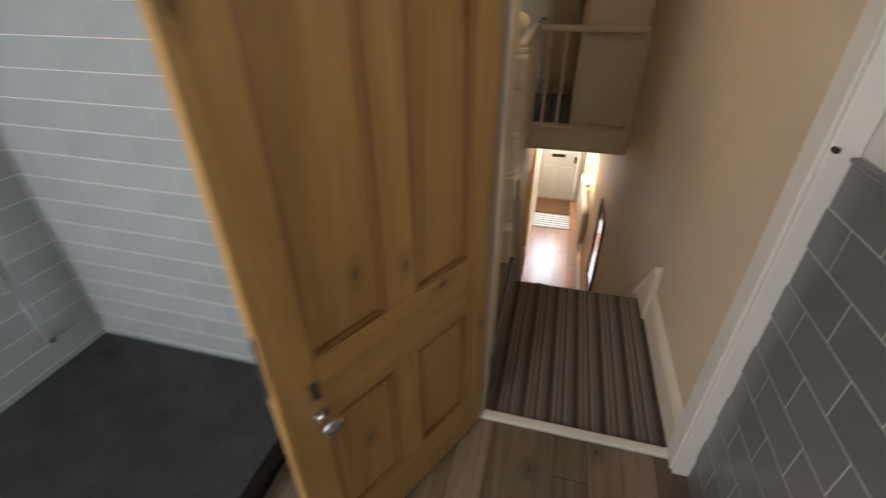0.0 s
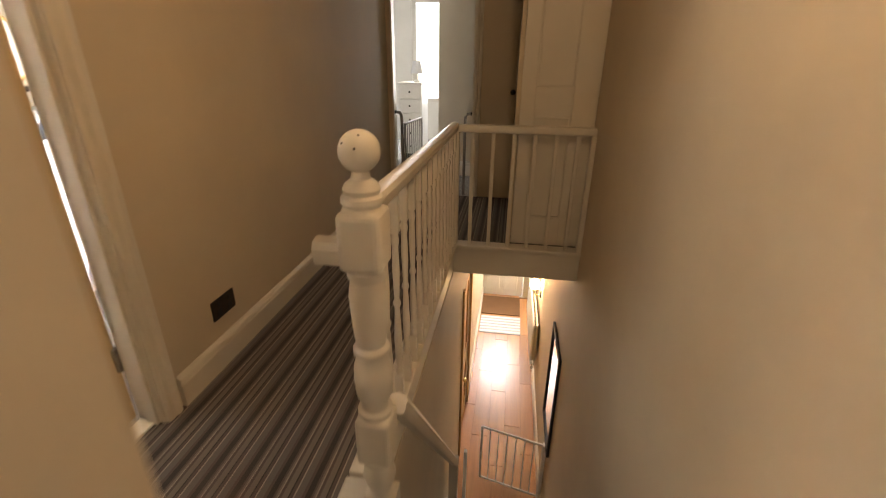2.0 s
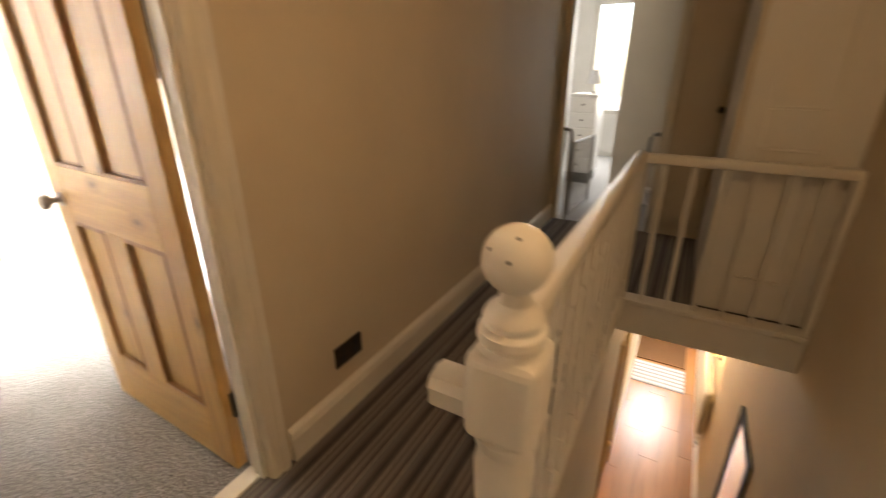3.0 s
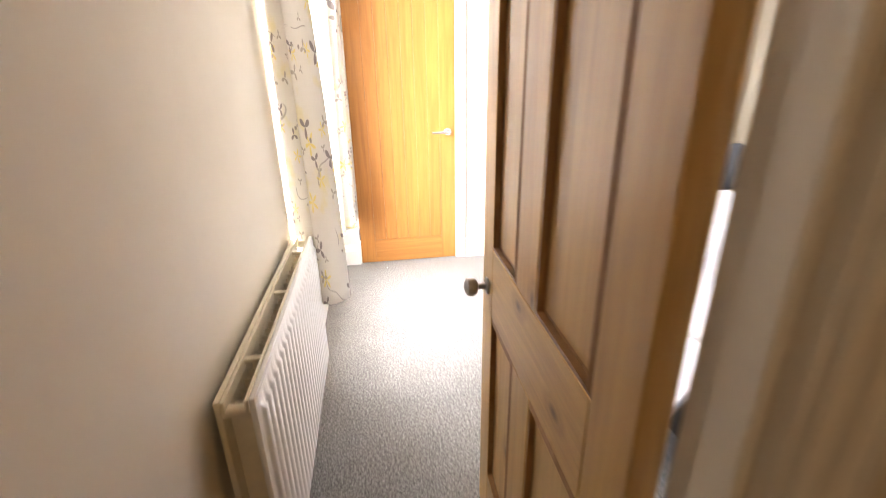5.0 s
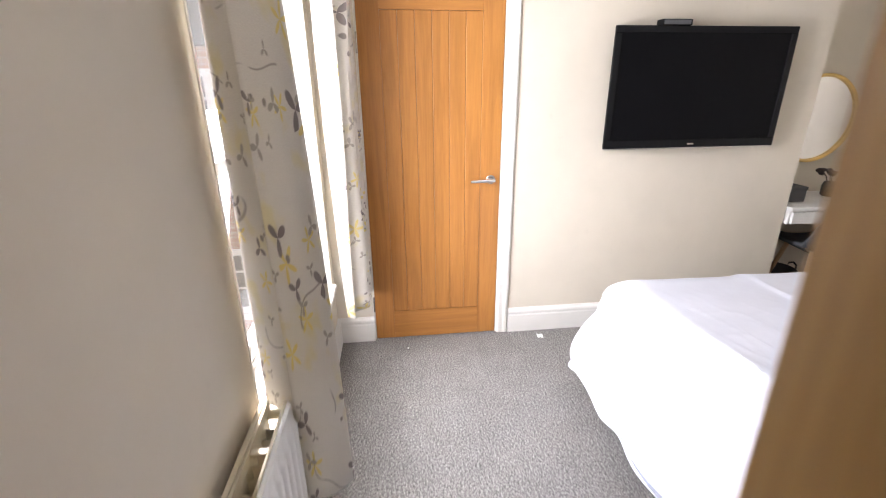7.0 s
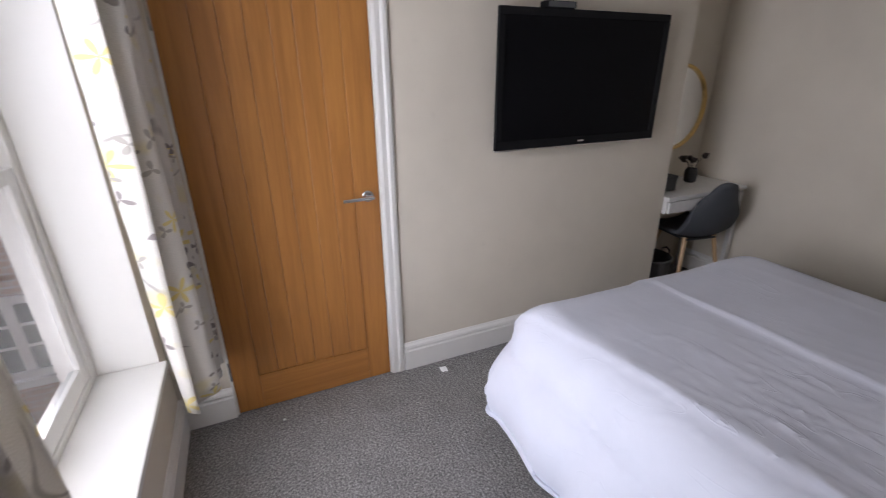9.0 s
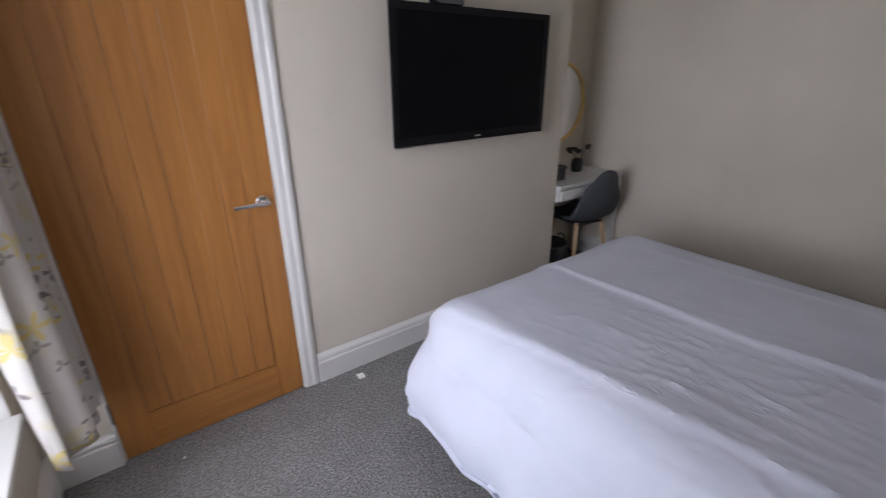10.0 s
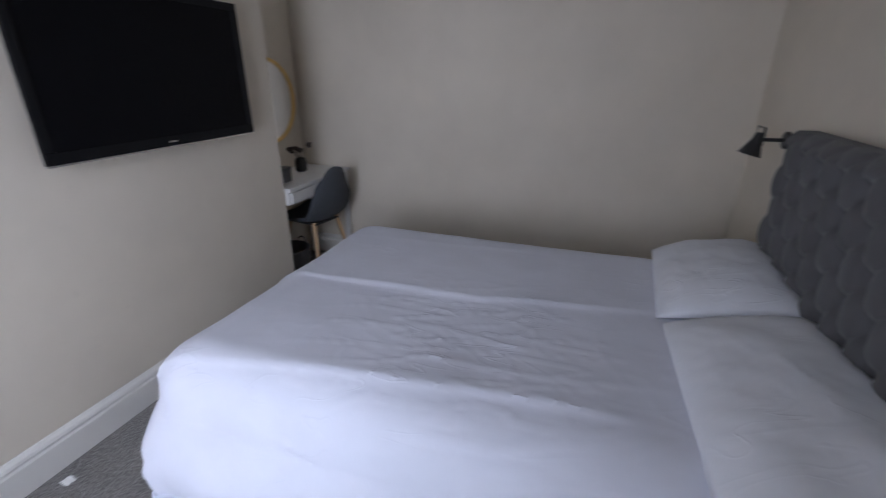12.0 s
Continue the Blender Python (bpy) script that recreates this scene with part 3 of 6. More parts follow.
skirting("baseboard", (X_E, Y_BATH + 0.02), (X_E, 0.70), (-1, 0), Z_HALF + 0.0, M_IVORY, "cream skirting beside the half landing", height=1.1)
skirting("baseboard", (X_E, 2.9), (X_E, 7.35), (-1, 0), Z_HALL, M_IVORY, "cream hall skirting")
skirting("baseboard", (0.80, 4.5), (0.80, 7.35), (1, 0), Z_HALL, M_IVORY, "cream hall skirting")
skirting("baseboard", (0.33, 4.95), (1.6, 4.95), (0, -1), 0, M_WHITE, "white skirting inside the front bedroom")
structure("trim_gallery", boxes(((X_EDGE, Y_GAL - 0.025, -0.20), (X_E, Y_GAL, -0.012)), ((X_EDGE, Y_GAL - 0.045, -0.012), (X_E, Y_GAL + 0.06, 0.018)), bevel=0.006), M_IVORY, "cream painted fascia under the gallery rail", "trim")
structure("trim_landing_edge", boxes(((X_EDGE, 0.885, -0.24), (X_EDGE + 0.055, Y_GAL - 0.026, -0.012)), ((X_EDGE - 0.02, 0.885, -0.012), (X_EDGE + 0.085, Y_GAL - 0.046, 0.018)), bevel=0.006), M_IVORY, "cream painted string along the landing edge", "trim")
structure("trim_step_end", boxes(((0.725, 0.762, -0.19), (0.805, 0.86, -0.05)), ((0.715, 0.748, -0.05), (0.805, 0.875, 0.012)), bevel=0.008), M_IVORY, "cream boxed nosing beside the newel", "trim")

# the flight of stairs
N_STEP = 12
RISE, GO = (Z_HALF - Z_HALL) / N_STEP, 0.168
stairs = thing("staircase", "carpeted stairs between cream painted strings", "stairs", kind="structure", at=(1.24, Y_STAIR, Z_HALL))
for k in range(1, N_STEP):
    z, y = Z_HALF - RISE * k, Y_STAIR + GO * (k - 1)
    wpart("tread", boxes(((0.86, y - 0.015, Z_HALL - 0.01), (X_E - 0.035, y + GO, z)), bevel=0.012), M_STRIPE, stairs)
pitch_up = math.atan2(RISE, GO)


def string_board(name, x0, x1):
    run = GO * (N_STEP - 1) + 0.15
    drop = run * RISE / GO
    bm = bmesh.new()
    y0, z0 = 0.70, -0.062
    y1, z1 = y0 + run, z0 - drop
    side = [(y0, z0), (y1, z1), (y1, Z_HALL), (y1 - 0.15, Z_HALL), (y0, z0 - 0.6)]
    lo = [bm.verts.new((x0, y, z)) for y, z in side]
    hi = [bm.verts.new((x1, y, z)) for y, z in side]
    bm.faces.new(lo)
    bm.faces.new(hi)
    for i in range(5):
        bm.faces.new((lo[i], lo[(i + 1) % 5], hi[(i + 1) % 5], hi[i]))
    bmesh.ops.recalc_face_normals(bm, faces=bm.faces[:])
    wpart(name, bm, M_IVORY, stairs)


string_board("string", X_E - 0.033, X_E - 0.002)
bm = bmesh.new()
bm_box((-0.022, 0, -0.012), (0.022, 3.2, 0.022), 0.012, 3, bm)
bmesh.ops.transform(bm, matrix=pose(X_E - 0.02, 0.70, -0.05, -math.degrees(pitch_up), 0, 0), verts=bm.verts[:])
wpart("string_cap", bm, M_IVORY, stairs, "rounded cream string capping", True)
bm = bmesh.new()
bm_box((-0.03, 0, -0.17), (0.03, 2.95, 0.02), 0.008, 2, bm)
bmesh.ops.transform(bm, matrix=pose(0.832, 0.93, -0.25, -math.degrees(pitch_up), 0, 0), verts=bm.verts[:])
wpart("string", bm, M_IVORY, stairs)

# ---------------------------------------------------------------- balustrades


def newel_profile():
    """The turned shaft between square blocks, from a Victorian pattern."""
    return [(0.036, 0.0), (0.046, 0.006), (0.046, 0.02), (0.036, 0.028), (0.034, 0.04), (0.045, 0.07), (0.050, 0.12), (0.047, 0.16), (0.037, 0.19), (0.046, 0.2), (0.046, 0.212), (0.036, 0.222), (0.04, 0.25), (0.044, 0.31), (0.046, 0.36), (0.040, 0.40), (0.046, 0.41), (0.046, 0.425), (0.036, 0.435)]


newel = thing("newel_post", "cream painted turned newel post with ball finial", "newel post", at=(0.845, 0.82, -0.186))
NX, NY = 0.845, 0.82
wpart("base_block", bm_box((NX - 0.047, NY - 0.047, -0.186), (NX + 0.047, NY + 0.047, 0.03), 0.005), M_IVORY, newel)
low = [(r, 0.03 + h) for r, h in [(0.044, 0.0), (0.034, 0.012), (0.030, 0.03), (0.040, 0.055), (0.047, 0.085), (0.042, 0.115), (0.034, 0.13), (0.046, 0.142), (0.044, 0.155)]]
wpart("lower_turning", lathe(low, 24, Matrix.Translation((NX, NY, 0))), M_IVORY, newel, smooth=True)
wpart("middle_block", bm_box((NX - 0.047, NY - 0.047, 0.185), (NX + 0.047, NY + 0.047, 0.335), 0.012, 3), M_IVORY, newel)
shaft = [(r, 0.335 + h) for r, h in newel_profile()]
wpart("shaft", lathe(shaft, 28, Matrix.Translation((NX, NY, 0))), M_IVORY, newel, smooth=True)
wpart("top_block", bm_box((NX - 0.05, NY - 0.05, 0.765), (NX + 0.05, NY + 0.05, 0.905), 0.016, 3), M_IVORY, newel)
cap = [(r, 0.905 + h) for r, h in [(0.046, 0.0), (0.04, 0.006), (0.047, 0.016), (0.046, 0.028), (0.038, 0.034), (0.041, 0.044), (0.036, 0.056), (0.022, 0.066), (0.019, 0.082)]]
wpart("collar", lathe(cap, 28, Matrix.Translation((NX, NY, 0))), M_IVORY, newel, smooth=True)
ball = [(0.019, 0.984)] + [(0.0445 * math.sin(a), 1.028 - 0.0445 * math.cos(a)) for a in [0.42 + (math.pi - 0.42) * k / 14 for k in range(14)]] + [(0.0005, 1.0725)]
wpart("ball_finial", lathe(ball, 28, Matrix.Translation((NX, NY, 0))), M_IVORY, newel, "ball finial with chipped dark specks", True)
for ax, ay, az in ((0.2, -0.55, 0.8), (0.1, -0.9, 0.25), (-0.55, -0.7, 0.45)):
    v = Vector((ax, ay, az)).normalized() * 0.044
    wpart("chip", lathe([(0.0005, 0.0012), (0.0025, 0.0008), (0.003, -0.001)], 8, Matrix.Translation(Vector((NX, NY, 1.028)) + v) @ v.to_track_quat("Z", "Y").to_matrix().to_4x4()), M_DARKIRON, newel)
# the short horizontal rail end on the newel's landing side
RAIL = [(-0.030, -0.010), (-0.030, 0.012), (-0.034, 0.022), (-0.026, 0.040), (0, 0.048), (0.026, 0.040), (0.034, 0.022), (0.030, 0.012), (0.030, -0.010), (0.022, -0.022), (-0.022, -0.022)]


def rail_between(a, b, scale=1.0):
    a, b = Vector(a), Vector(b)
    d = (b - a).normalized()
    side = d.cross(Vector((0, 0, 1))).normalized()
    up = side.cross(d)
    m = Matrix.Translation(a) @ Matrix((d, side, up)).transposed().to_4x4()
    return extrude_profile([(o * scale, u * scale) for o, u in RAIL], 0, (b - a).length, m)


wpart("rail_stub", rail_between((NX - 0.03, NY, 0.79), (NX - 0.115, NY, 0.79), 0.9), M_IVORY, newel, "short stub of old handrail", True)

X_BAL = 0.79


def baluster_bm(x, y, z0, z1):
    h = z1 - z0
    bm = boxes(((x - 0.014, y - 0.014, z0), (x + 0.014, y + 0.014, z0 + 0.16 * h)), ((x - 0.014, y - 0.014, z1 - 0.17 * h), (x + 0.014, y + 0.014, z1)))
    p = [(0.010, 0.16), (0.0145, 0.18), (0.009, 0.20), (0.012, 0.24), (0.0145, 0.34), (0.011, 0.45), (0.009, 0.50), (0.0145, 0.52), (0.009, 0.54), (0.011, 0.60), (0.013, 0.68), (0.0105, 0.77), (0.0145, 0.80), (0.010, 0.83)]
    return join(bm, lathe([(r, z0 + h * t) for r, t in p], 10, Matrix.Translation((x, y, 0))))


landing_rail = thing("landing_balustrade", "cream painted handrail with turned balusters along the landing", "balustrade", at=(X_BAL, 1.85, 0.018))
wpart("handrail", rail_between((X_BAL + 0.03, NY + 0.04, 0.865), (X_BAL, Y_GAL - 0.01, 0.815), 0.8), M_IVORY, landing_rail, smooth=True)
nb = 15
for k in range(nb):
    y = NY + 0.13 + (Y_GAL - NY - 0.20) * k / (nb - 1)
    wpart("baluster", baluster_bm(X_BAL + 0.02 * (1 - k / nb), y, 0.017, 0.81 + 0.035 * (1 - k / nb)), M_IVORY, landing_rail, smooth=True)

gallery_rail = thing("gallery_balustrade", "cream painted square-baluster rail over the stairwell", "balustrade", at=(1.2, Y_GAL, 0.018))
wpart("handrail", boxes(((X_BAL - 0.035, Y_GAL - 0.03, 0.79), (X_E, Y_GAL + 0.03, 0.838)), bevel=0.012), M_IVORY, gallery_rail, smooth=True)
for k in range(7):
    x = X_BAL + 0.115 + 0.132 * k
    if x < X_E - 0.03:
        wpart("baluster", boxes(((x - 0.012, Y_GAL - 0.012, 0.017), (x + 0.012, Y_GAL + 0.012, 0.795)), bevel=0.003), M_IVORY, gallery_rail)
wpart("half_post", boxes(((X_E - 0.03, Y_GAL - 0.03, 0.017), (X_E, Y_GAL + 0.03, 0.795)), bevel=0.004), M_IVORY, gallery_rail)
wpart("corner_post", boxes(((X_BAL - 0.03, Y_GAL - 0.03, 0.017), (X_BAL + 0.03, Y_GAL + 0.03, 0.795)), bevel=0.005), M_IVORY, gallery_rail)

stair_rail = thing("stair_handrail", "cream painted handrail sloping down the stairs", "handrail", at=(0.885, 0.9, -0.37))
wpart("rail", rail_between((0.885, 0.885, 0.30), (0.885, 2.45, 0.30 - 1.565 * 1.27), 0.85), M_IVORY, stair_rail, smooth=True)
wpart("end_post", bm_box((0.84, 2.44, -2.86), (0.91, 2.51, -1.66), 0.006), M_IVORY, stair_rail)

# ---------------------------------------------------------------- doors


def panel_door(name, label, w, h, mats, at, turn, panels, thick=0.04, mould=True, bead=None):
    """A framed door, hinge edge at local x = 0, both faces panelled. panels: (x0, x1, z0, z1) openings."""
    up, across = mats
    d = thing(name, label, "door", at=at, turn=turn)
    zs = sorted({z for p in panels for z in p[2:]})
    x_in, x_out = min(p[0] for p in panels), max(p[1] for p in panels)
    part("stile", bm_box((0, 0, 0), (x_in, thick, h), 0.003), up, d)
    part("stile", bm_box((x_out, 0, 0), (w, thick, h), 0.003), up, d)
    rows = sorted({(p[2], p[3]) for p in panels})
    z = 0.0
    for z0, z1 in rows + [(h, h)]:
        part("rail", bm_box((x_in, 0, z), (x_out, thick, z0), 0.003), across, d)
        z = z1
    for z0, z1 in rows:
        xs = sorted((p[0], p[1]) for p in panels if p[2] == z0)
        for (a0, a1), (b0, b1) in zip(xs, xs[1:]):
            part("muntin", bm_box((a1, 0, z0), (b0, thick, z1), 0.003), up, d)
    for x0, x1, z0, z1 in panels:
        pn = part("panel", bm_box((x0 - 0.004, thick / 2 - 0.007, z0 - 0.004), (x1 + 0.004, thick / 2 + 0.007, z1 + 0.004)), up, d)
        if mould:
            for ys, face in ((0.0, 1), (thick, -1)):
                bm = bmesh.new()
                y0, y1 = (ys + 0.002 * face, ys + 0.012 * face)
                ring = 0.022
                o = [(x0, z0), (x1, z0), (x1, z1), (x0, z1)]
                i = [(x0 + ring, z0 + ring), (x1 - ring, z0 + ring), (x1 - ring, z1 - ring), (x0 + ring, z1 - ring)]
                md = [(x0 + 0.012, z0 + 0.012), (x1 - 0.012, z0 + 0.012), (x1 - 0.012, z1 - 0.012), (x0 + 0.012, z1 - 0.012)]
                yb = thick / 2 - 0.0065 * face
                loops = [[bm.verts.new((px, py, pz)) for px, pz in lp] for lp, py in ((o, y0), (md, ys - 0.003 * face + 0.002 * face), (md, y1), (i, yb))]
                for la, lb in zip(loops, loops[1:]):
                    for k in range(4):
                        bm.faces.new((la[k], la[(k + 1) % 4], lb[(k + 1) % 4], lb[k]))
                bmesh.ops.recalc_face_normals(bm, faces=bm.faces[:])
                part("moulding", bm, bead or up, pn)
    return d


def ball_knob(parent, place, out, mat, r=0.026, label=""):
    """A round knob on a stalk, out along a local direction."""
    prof = [(0.024, 0.0), (0.024, 0.004), (0.010, 0.008), (0.009, 0.026), (r * 0.8, 0.032), (r, 0.044), (r * 0.9, 0.056), (r * 0.5, 0.063), (0.0005, 0.065)]
    m = Matrix.Translation(place) @ Vector(out).to_track_quat("Z", "Y").to_matrix().to_4x4()
    return part("knob", lathe(prof, 20, m), mat, parent, label, True)


W_D = 0.765
FOUR = [(0.105, 0.335, 0.95, 1.87), (0.455, 0.66, 0.95, 1.87), (0.105, 0.335, 0.21, 0.76), (0.455, 0.66, 0.21, 0.76)]
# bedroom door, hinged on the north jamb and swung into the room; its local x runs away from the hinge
bed_door = panel_door("bedroom_door", "open waxed pine four-panel door with pewter knobs", W_D, 1.985, (M_PINE, M_PINE_X), (-0.120, 0.992, 0.008), 178.0, FOUR, bead=M_PINE_SHADED)
ball_knob(bed_door, (W_D - 0.055, 0.04, 0.831), (0, 1, 0), M_PEWTER, 0.027, "aged pewter door knob")
ball_knob(bed_door, (W_D - 0.055, 0.0, 0.831), (0, -1, 0), M_PEWTER, 0.027, "aged pewter door knob")
for z in (0.25, 1.6):
    part("hinge", boxes(((-0.012, -0.004, z - 0.045), (0.012, 0.014, z + 0.045)), ((-0.008, -0.012, z - 0.05), (0.006, 0.002, z + 0.05)), bevel=0.002), M_DARKIRON, bed_door, "black butt hinge")

frame1 = thing("door_frame_bedroom", "cream painted moulded frame of the bedroom doorway", "door frame", kind="structure", at=(0, 0.6, 0))
wpart("jamb", boxes(((-0.102, 0.985, 0), (0.002, 1.001, DOOR_H)), ((-0.06, 0.972, 0), (-0.02, 0.985, DOOR_H)), bevel=0.002), M_IVORY, frame1)
wpart("jamb", boxes(((-0.102, 0.214, 0), (0.002, 0.230, DOOR_H)), bevel=0.002), M_IVORY, frame1)
wpart("head", boxes(((-0.102, 0.230, DOOR_H - 0.016), (0.002, 0.985, DOOR_H)), bevel=0.002), M_IVORY, frame1)


def upright_arch(x, y, z0, z1, along, out):
    """An upright moulding from its inner edge (x, y), spreading along and standing out."""
    m = Matrix.Translation((x, y, z0)) @ Matrix((Vector((0, 0, 1)), Vector((*out, 0)), Vector((*along, 0)))).transposed().to_4x4()
    bm = extrude_profile(ARCH, 0, z1 - z0, m)
    bmesh.ops.recalc_face_normals(bm, faces=bm.faces[:])
    return bm


wpart("architrave", upright_arch(0.002, 0.99, 0, 2.09, (0, 1), (1, 0)), M_IVORY, frame1)
bm = extrude_profile(ARCH, 0.23, 1.06, Matrix.Translation((0.002, 0, 2.018)) @ Matrix((Vector((0, 1, 0)), Vector((1, 0, 0)), Vector((0, 0, 1)))).transposed().to_4x4())
wpart("architrave", bm, M_IVORY, frame1)

# oak door in the chimney-breast wall
oak = thing("oak_door", "closed honey oak plank-effect door with chrome lever", "door", at=(X_W - 0.02, 0.935, 0.006))
OY0, OY1, OX = 0.558, 1.318, X_W + 0.002
wpart("stile", boxes(((OX - 0.04, OY0, 0.006), (OX, OY0 + 0.115, 1.985)), bevel=0.002), M_OAK, oak)
wpart("stile", boxes(((OX - 0.04, OY1 - 0.115, 0.006), (OX, OY1, 1.985)), bevel=0.002), M_OAK, oak)
wpart("rail", boxes(((OX - 0.04, OY0 + 0.115, 0.006), (OX, OY1 - 0.115, 0.19)), bevel=0.002), M_OAK_Y, oak)
wpart("rail", boxes(((OX - 0.04, OY0 + 0.115, 1.87), (OX, OY1 - 0.115, 1.985)), bevel=0.002), M_OAK_Y, oak)
nslat, y0 = 6, OY0 + 0.115
wslat = (OY1 - OY0 - 0.23) / nslat
for k in range(nslat):
    wpart("plank", boxes(((OX - 0.036, y0 + k * wslat + 0.0004, 0.1905), (OX - 0.004, y0 + (k + 1) * wslat - 0.0004, 1.8695)), bevel=0.0033), M_OAK, oak)
lever = wpart("handle", lathe([(0.026, 0), (0.026, 0.006), (0.022, 0.009), (0.009, 0.010), (0.009, 0.048), (0.0005, 0.050)], 24, Matrix.Translation((OX, OY1 - 0.055, 1.005)) @ pose(0, 0, 0, 0, 90, 0)), M_CHROME, oak, "chrome lever handle", True)
wpart("lever", tube([(OX + 0.045, OY1 - 0.038, 1.005), (OX + 0.047, OY1 - 0.078, 1.005), (OX + 0.047, OY1 - 0.178, 1.003)], 0.0095, 12), M_CHROME, lever, smooth=True)
for z in (0.25, 1.72):
    wpart("hinge", tube([(OX + 0.004, OY0 - 0.004, z - 0.05), (OX + 0.004, OY0 - 0.004, z + 0.05)], 0.006), M_CHROME, oak)
frame2 = thing("door_frame_oak", "white gloss painted frame round the oak door", "door frame", kind="structure", at=(X_W, 0.93, 0))
wpart("jamb", boxes(((X_W - 0.12, 0.545, 0), (X_W + 0.003, 0.556, 1.99)), bevel=0.001), M_WHITE, frame2)
wpart("jamb", boxes(((X_W - 0.12, 1.320, 0), (X_W + 0.003, 1.331, 1.99)), bevel=0.001), M_WHITE, frame2)
wpart("head", boxes(((X_W - 0.12, 0.545, 1.99), (X_W + 0.003, 1.331, 2.03)), bevel=0.001), M_WHITE, frame2)
wpart("architrave", upright_arch(X_W + 0.001, 1.328, 0, 2.09, (0, 1), (1, 0)), M_WHITE, frame2)
wpart("architrave", extrude_profile(ARCH, 0.5, 1.398, Matrix.Translation((X_W + 0.001, 0, 2.02)) @ Matrix((Vector((0, 1, 0)), Vector((1, 0, 0)), Vector((0, 0, 1)))).transposed().to_4x4()), M_WHITE, frame2)

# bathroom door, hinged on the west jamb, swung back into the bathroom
bath_door = panel_door("bathroom_door", "open waxed pine four-panel door with chrome knobs", 0.745, 1.985, (M_PINE, M_PINE_X), (0.872, -0.137, Z_HALF + 0.012), 243, [(0.10, 0.325, 0.86, 1.87), (0.42, 0.645, 0.86, 1.87), (0.10, 0.325, 0.21, 0.65), (0.42, 0.645, 0.21, 0.65)], bead=M_PINE_SHADED)
ball_knob(bath_door, (0.655, 0.04, 0.69), (0, 1, 0), M_CHROME, 0.027, "faceted chrome door knob")
ball_knob(bath_door, (0.655, 0.0, 0.69), (0, -1, 0), M_CHROME, 0.027, "faceted chrome door knob")
for ya, yb in ((-0.003, 0.0005), (0.0395, 0.043)):
    part("escutcheon", bm_box((0.645, ya, 0.745), (0.667, yb, 0.805), 0.001), M_PEWTER, bath_door, "small pewter keyhole plate")
part("latch_plate", bm_box((0.7445, 0.009, 0.82), (0.7465, 0.031, 0.99), 0.0005), M_CHROME, bath_door)
frame3 = thing("door_frame_bathroom", "white painted frame of the bathroom doorway", "door frame", kind="structure", at=(1.27, Y_BATH, Z_HALF))
wpart("jamb", boxes(((1.644, Y_BATH - 0.062, Z_HALF), (X_E - 0.001, Y_BATH + 0.018, 1.68)), bevel=0.003), M_WHITE, frame3)
wpart("jamb", boxes(((0.913, Y_BATH + 0.002, Z_HALF), (0.921, Y_BATH + 0.050, 1.68)), bevel=0.002), M_WHITE, frame3)
wpart("head", boxes(((0.872, Y_BATH - 0.062, 1.68), (X_E - 0.001, Y_BATH + 0.018, 1.71)), bevel=0.003), M_WHITE, frame3)
wpart("architrave", boxes(((1.650, Y_BATH - 0.080, Z_HALF), (1.718, Y_BATH - 0.063, 1.74)), bevel=0.005), M_WHITE, frame3)
wpart("catch", tube([(1.66, Y_BATH - 0.08, 0.89), (1.66, Y_BATH - 0.094, 0.89)], 0.007), M_DARKIRON, frame3, "small dark screw hook", True)

# far landing door and front-room doorway
structure("wall_cupboard", boxes(((1.165, 2.925, 0.0), (1.19, 4.098, Z_TOP)), ((1.19, 2.925, 2.0), (X_E - 0.001, 2.97, Z_TOP))), M_BEIGE, "beige side of the cupboard over the stairs", "wall")
far_door = panel_door("landing_cupboard_door", "closed cream painted panelled cupboard door", 0.475, 1.985, (M_IVORY, M_IVORY), (1.1925, 2.925, 0.008), 0, [(0.09, 0.325, 1.055, 1.87), (0.09, 0.325, 0.2, 0.88)])
end_door = thing("landing_end_door", "plain beige painted door at the landing end", "door", at=(1.0, 4.08, 0))
wpart("leaf", bm_box((0.855, 4.078, 0.008), (1.162, 4.0985, 1.99), 0.003), M_BEIGE, end_door)
ball_knob(end_door, (0.135, -0.002, 0.965), (0, -1, 0), M_DARKIRON, 0.022, "dark iron knob")
frame4 = thing("door_frame_landing_end", "cream painted door frame at the landing end", "door frame", kind="structure", at=(0.84, 4.1, 0))
wpart("architrave", upright_arch(0.852, 4.098, 0, 2.06, (-0.7, 0), (0, -1)), M_IVORY, frame4)
frame5 = thing("door_frame_front_room", "cream painted frame of the front bedroom doorway", "door frame", kind="structure", at=(0.42, 4.1, 0))
wpart("jamb", boxes(((0.78, 4.097, 0), (0.802, 4.2, DOOR_H)), bevel=0.002), M_IVORY, frame5)
wpart("jamb", boxes(((0.034, 4.097, 0), (0.05, 4.2, DOOR_H)), bevel=0.002), M_IVORY, frame5)

# ---------------------------------------------------------------- bedroom window
win = thing("window_1", "white painted sash window with a deep sill", "window", kind="structure", at=((WIN[0] + WIN[1]) / 2, 0.1, WIN[2]))
wx0, wx1, wz0, wz1 = WIN
wpart("window_sill", boxes(((wx0, 0.06, wz0 - 0.03), (wx1, Y_S + 0.03, wz0)), bevel=0.006), M_WHITE, win)
wpart("window_frame", boxes(((wx0, 0.02, wz0), (wx0 + 0.05, 0.12, wz1)), ((wx1 - 0.05, 0.02, wz0), (wx1, 0.12, wz1)), ((wx0 + 0.05, 0.02, wz1 - 0.05), (wx1 - 0.05, 0.12, wz1)), ((wx0 + 0.05, 0.02, wz0), (wx1 - 0.05, 0.12, wz0 + 0.03)), bevel=0.004), M_WHITE, win)
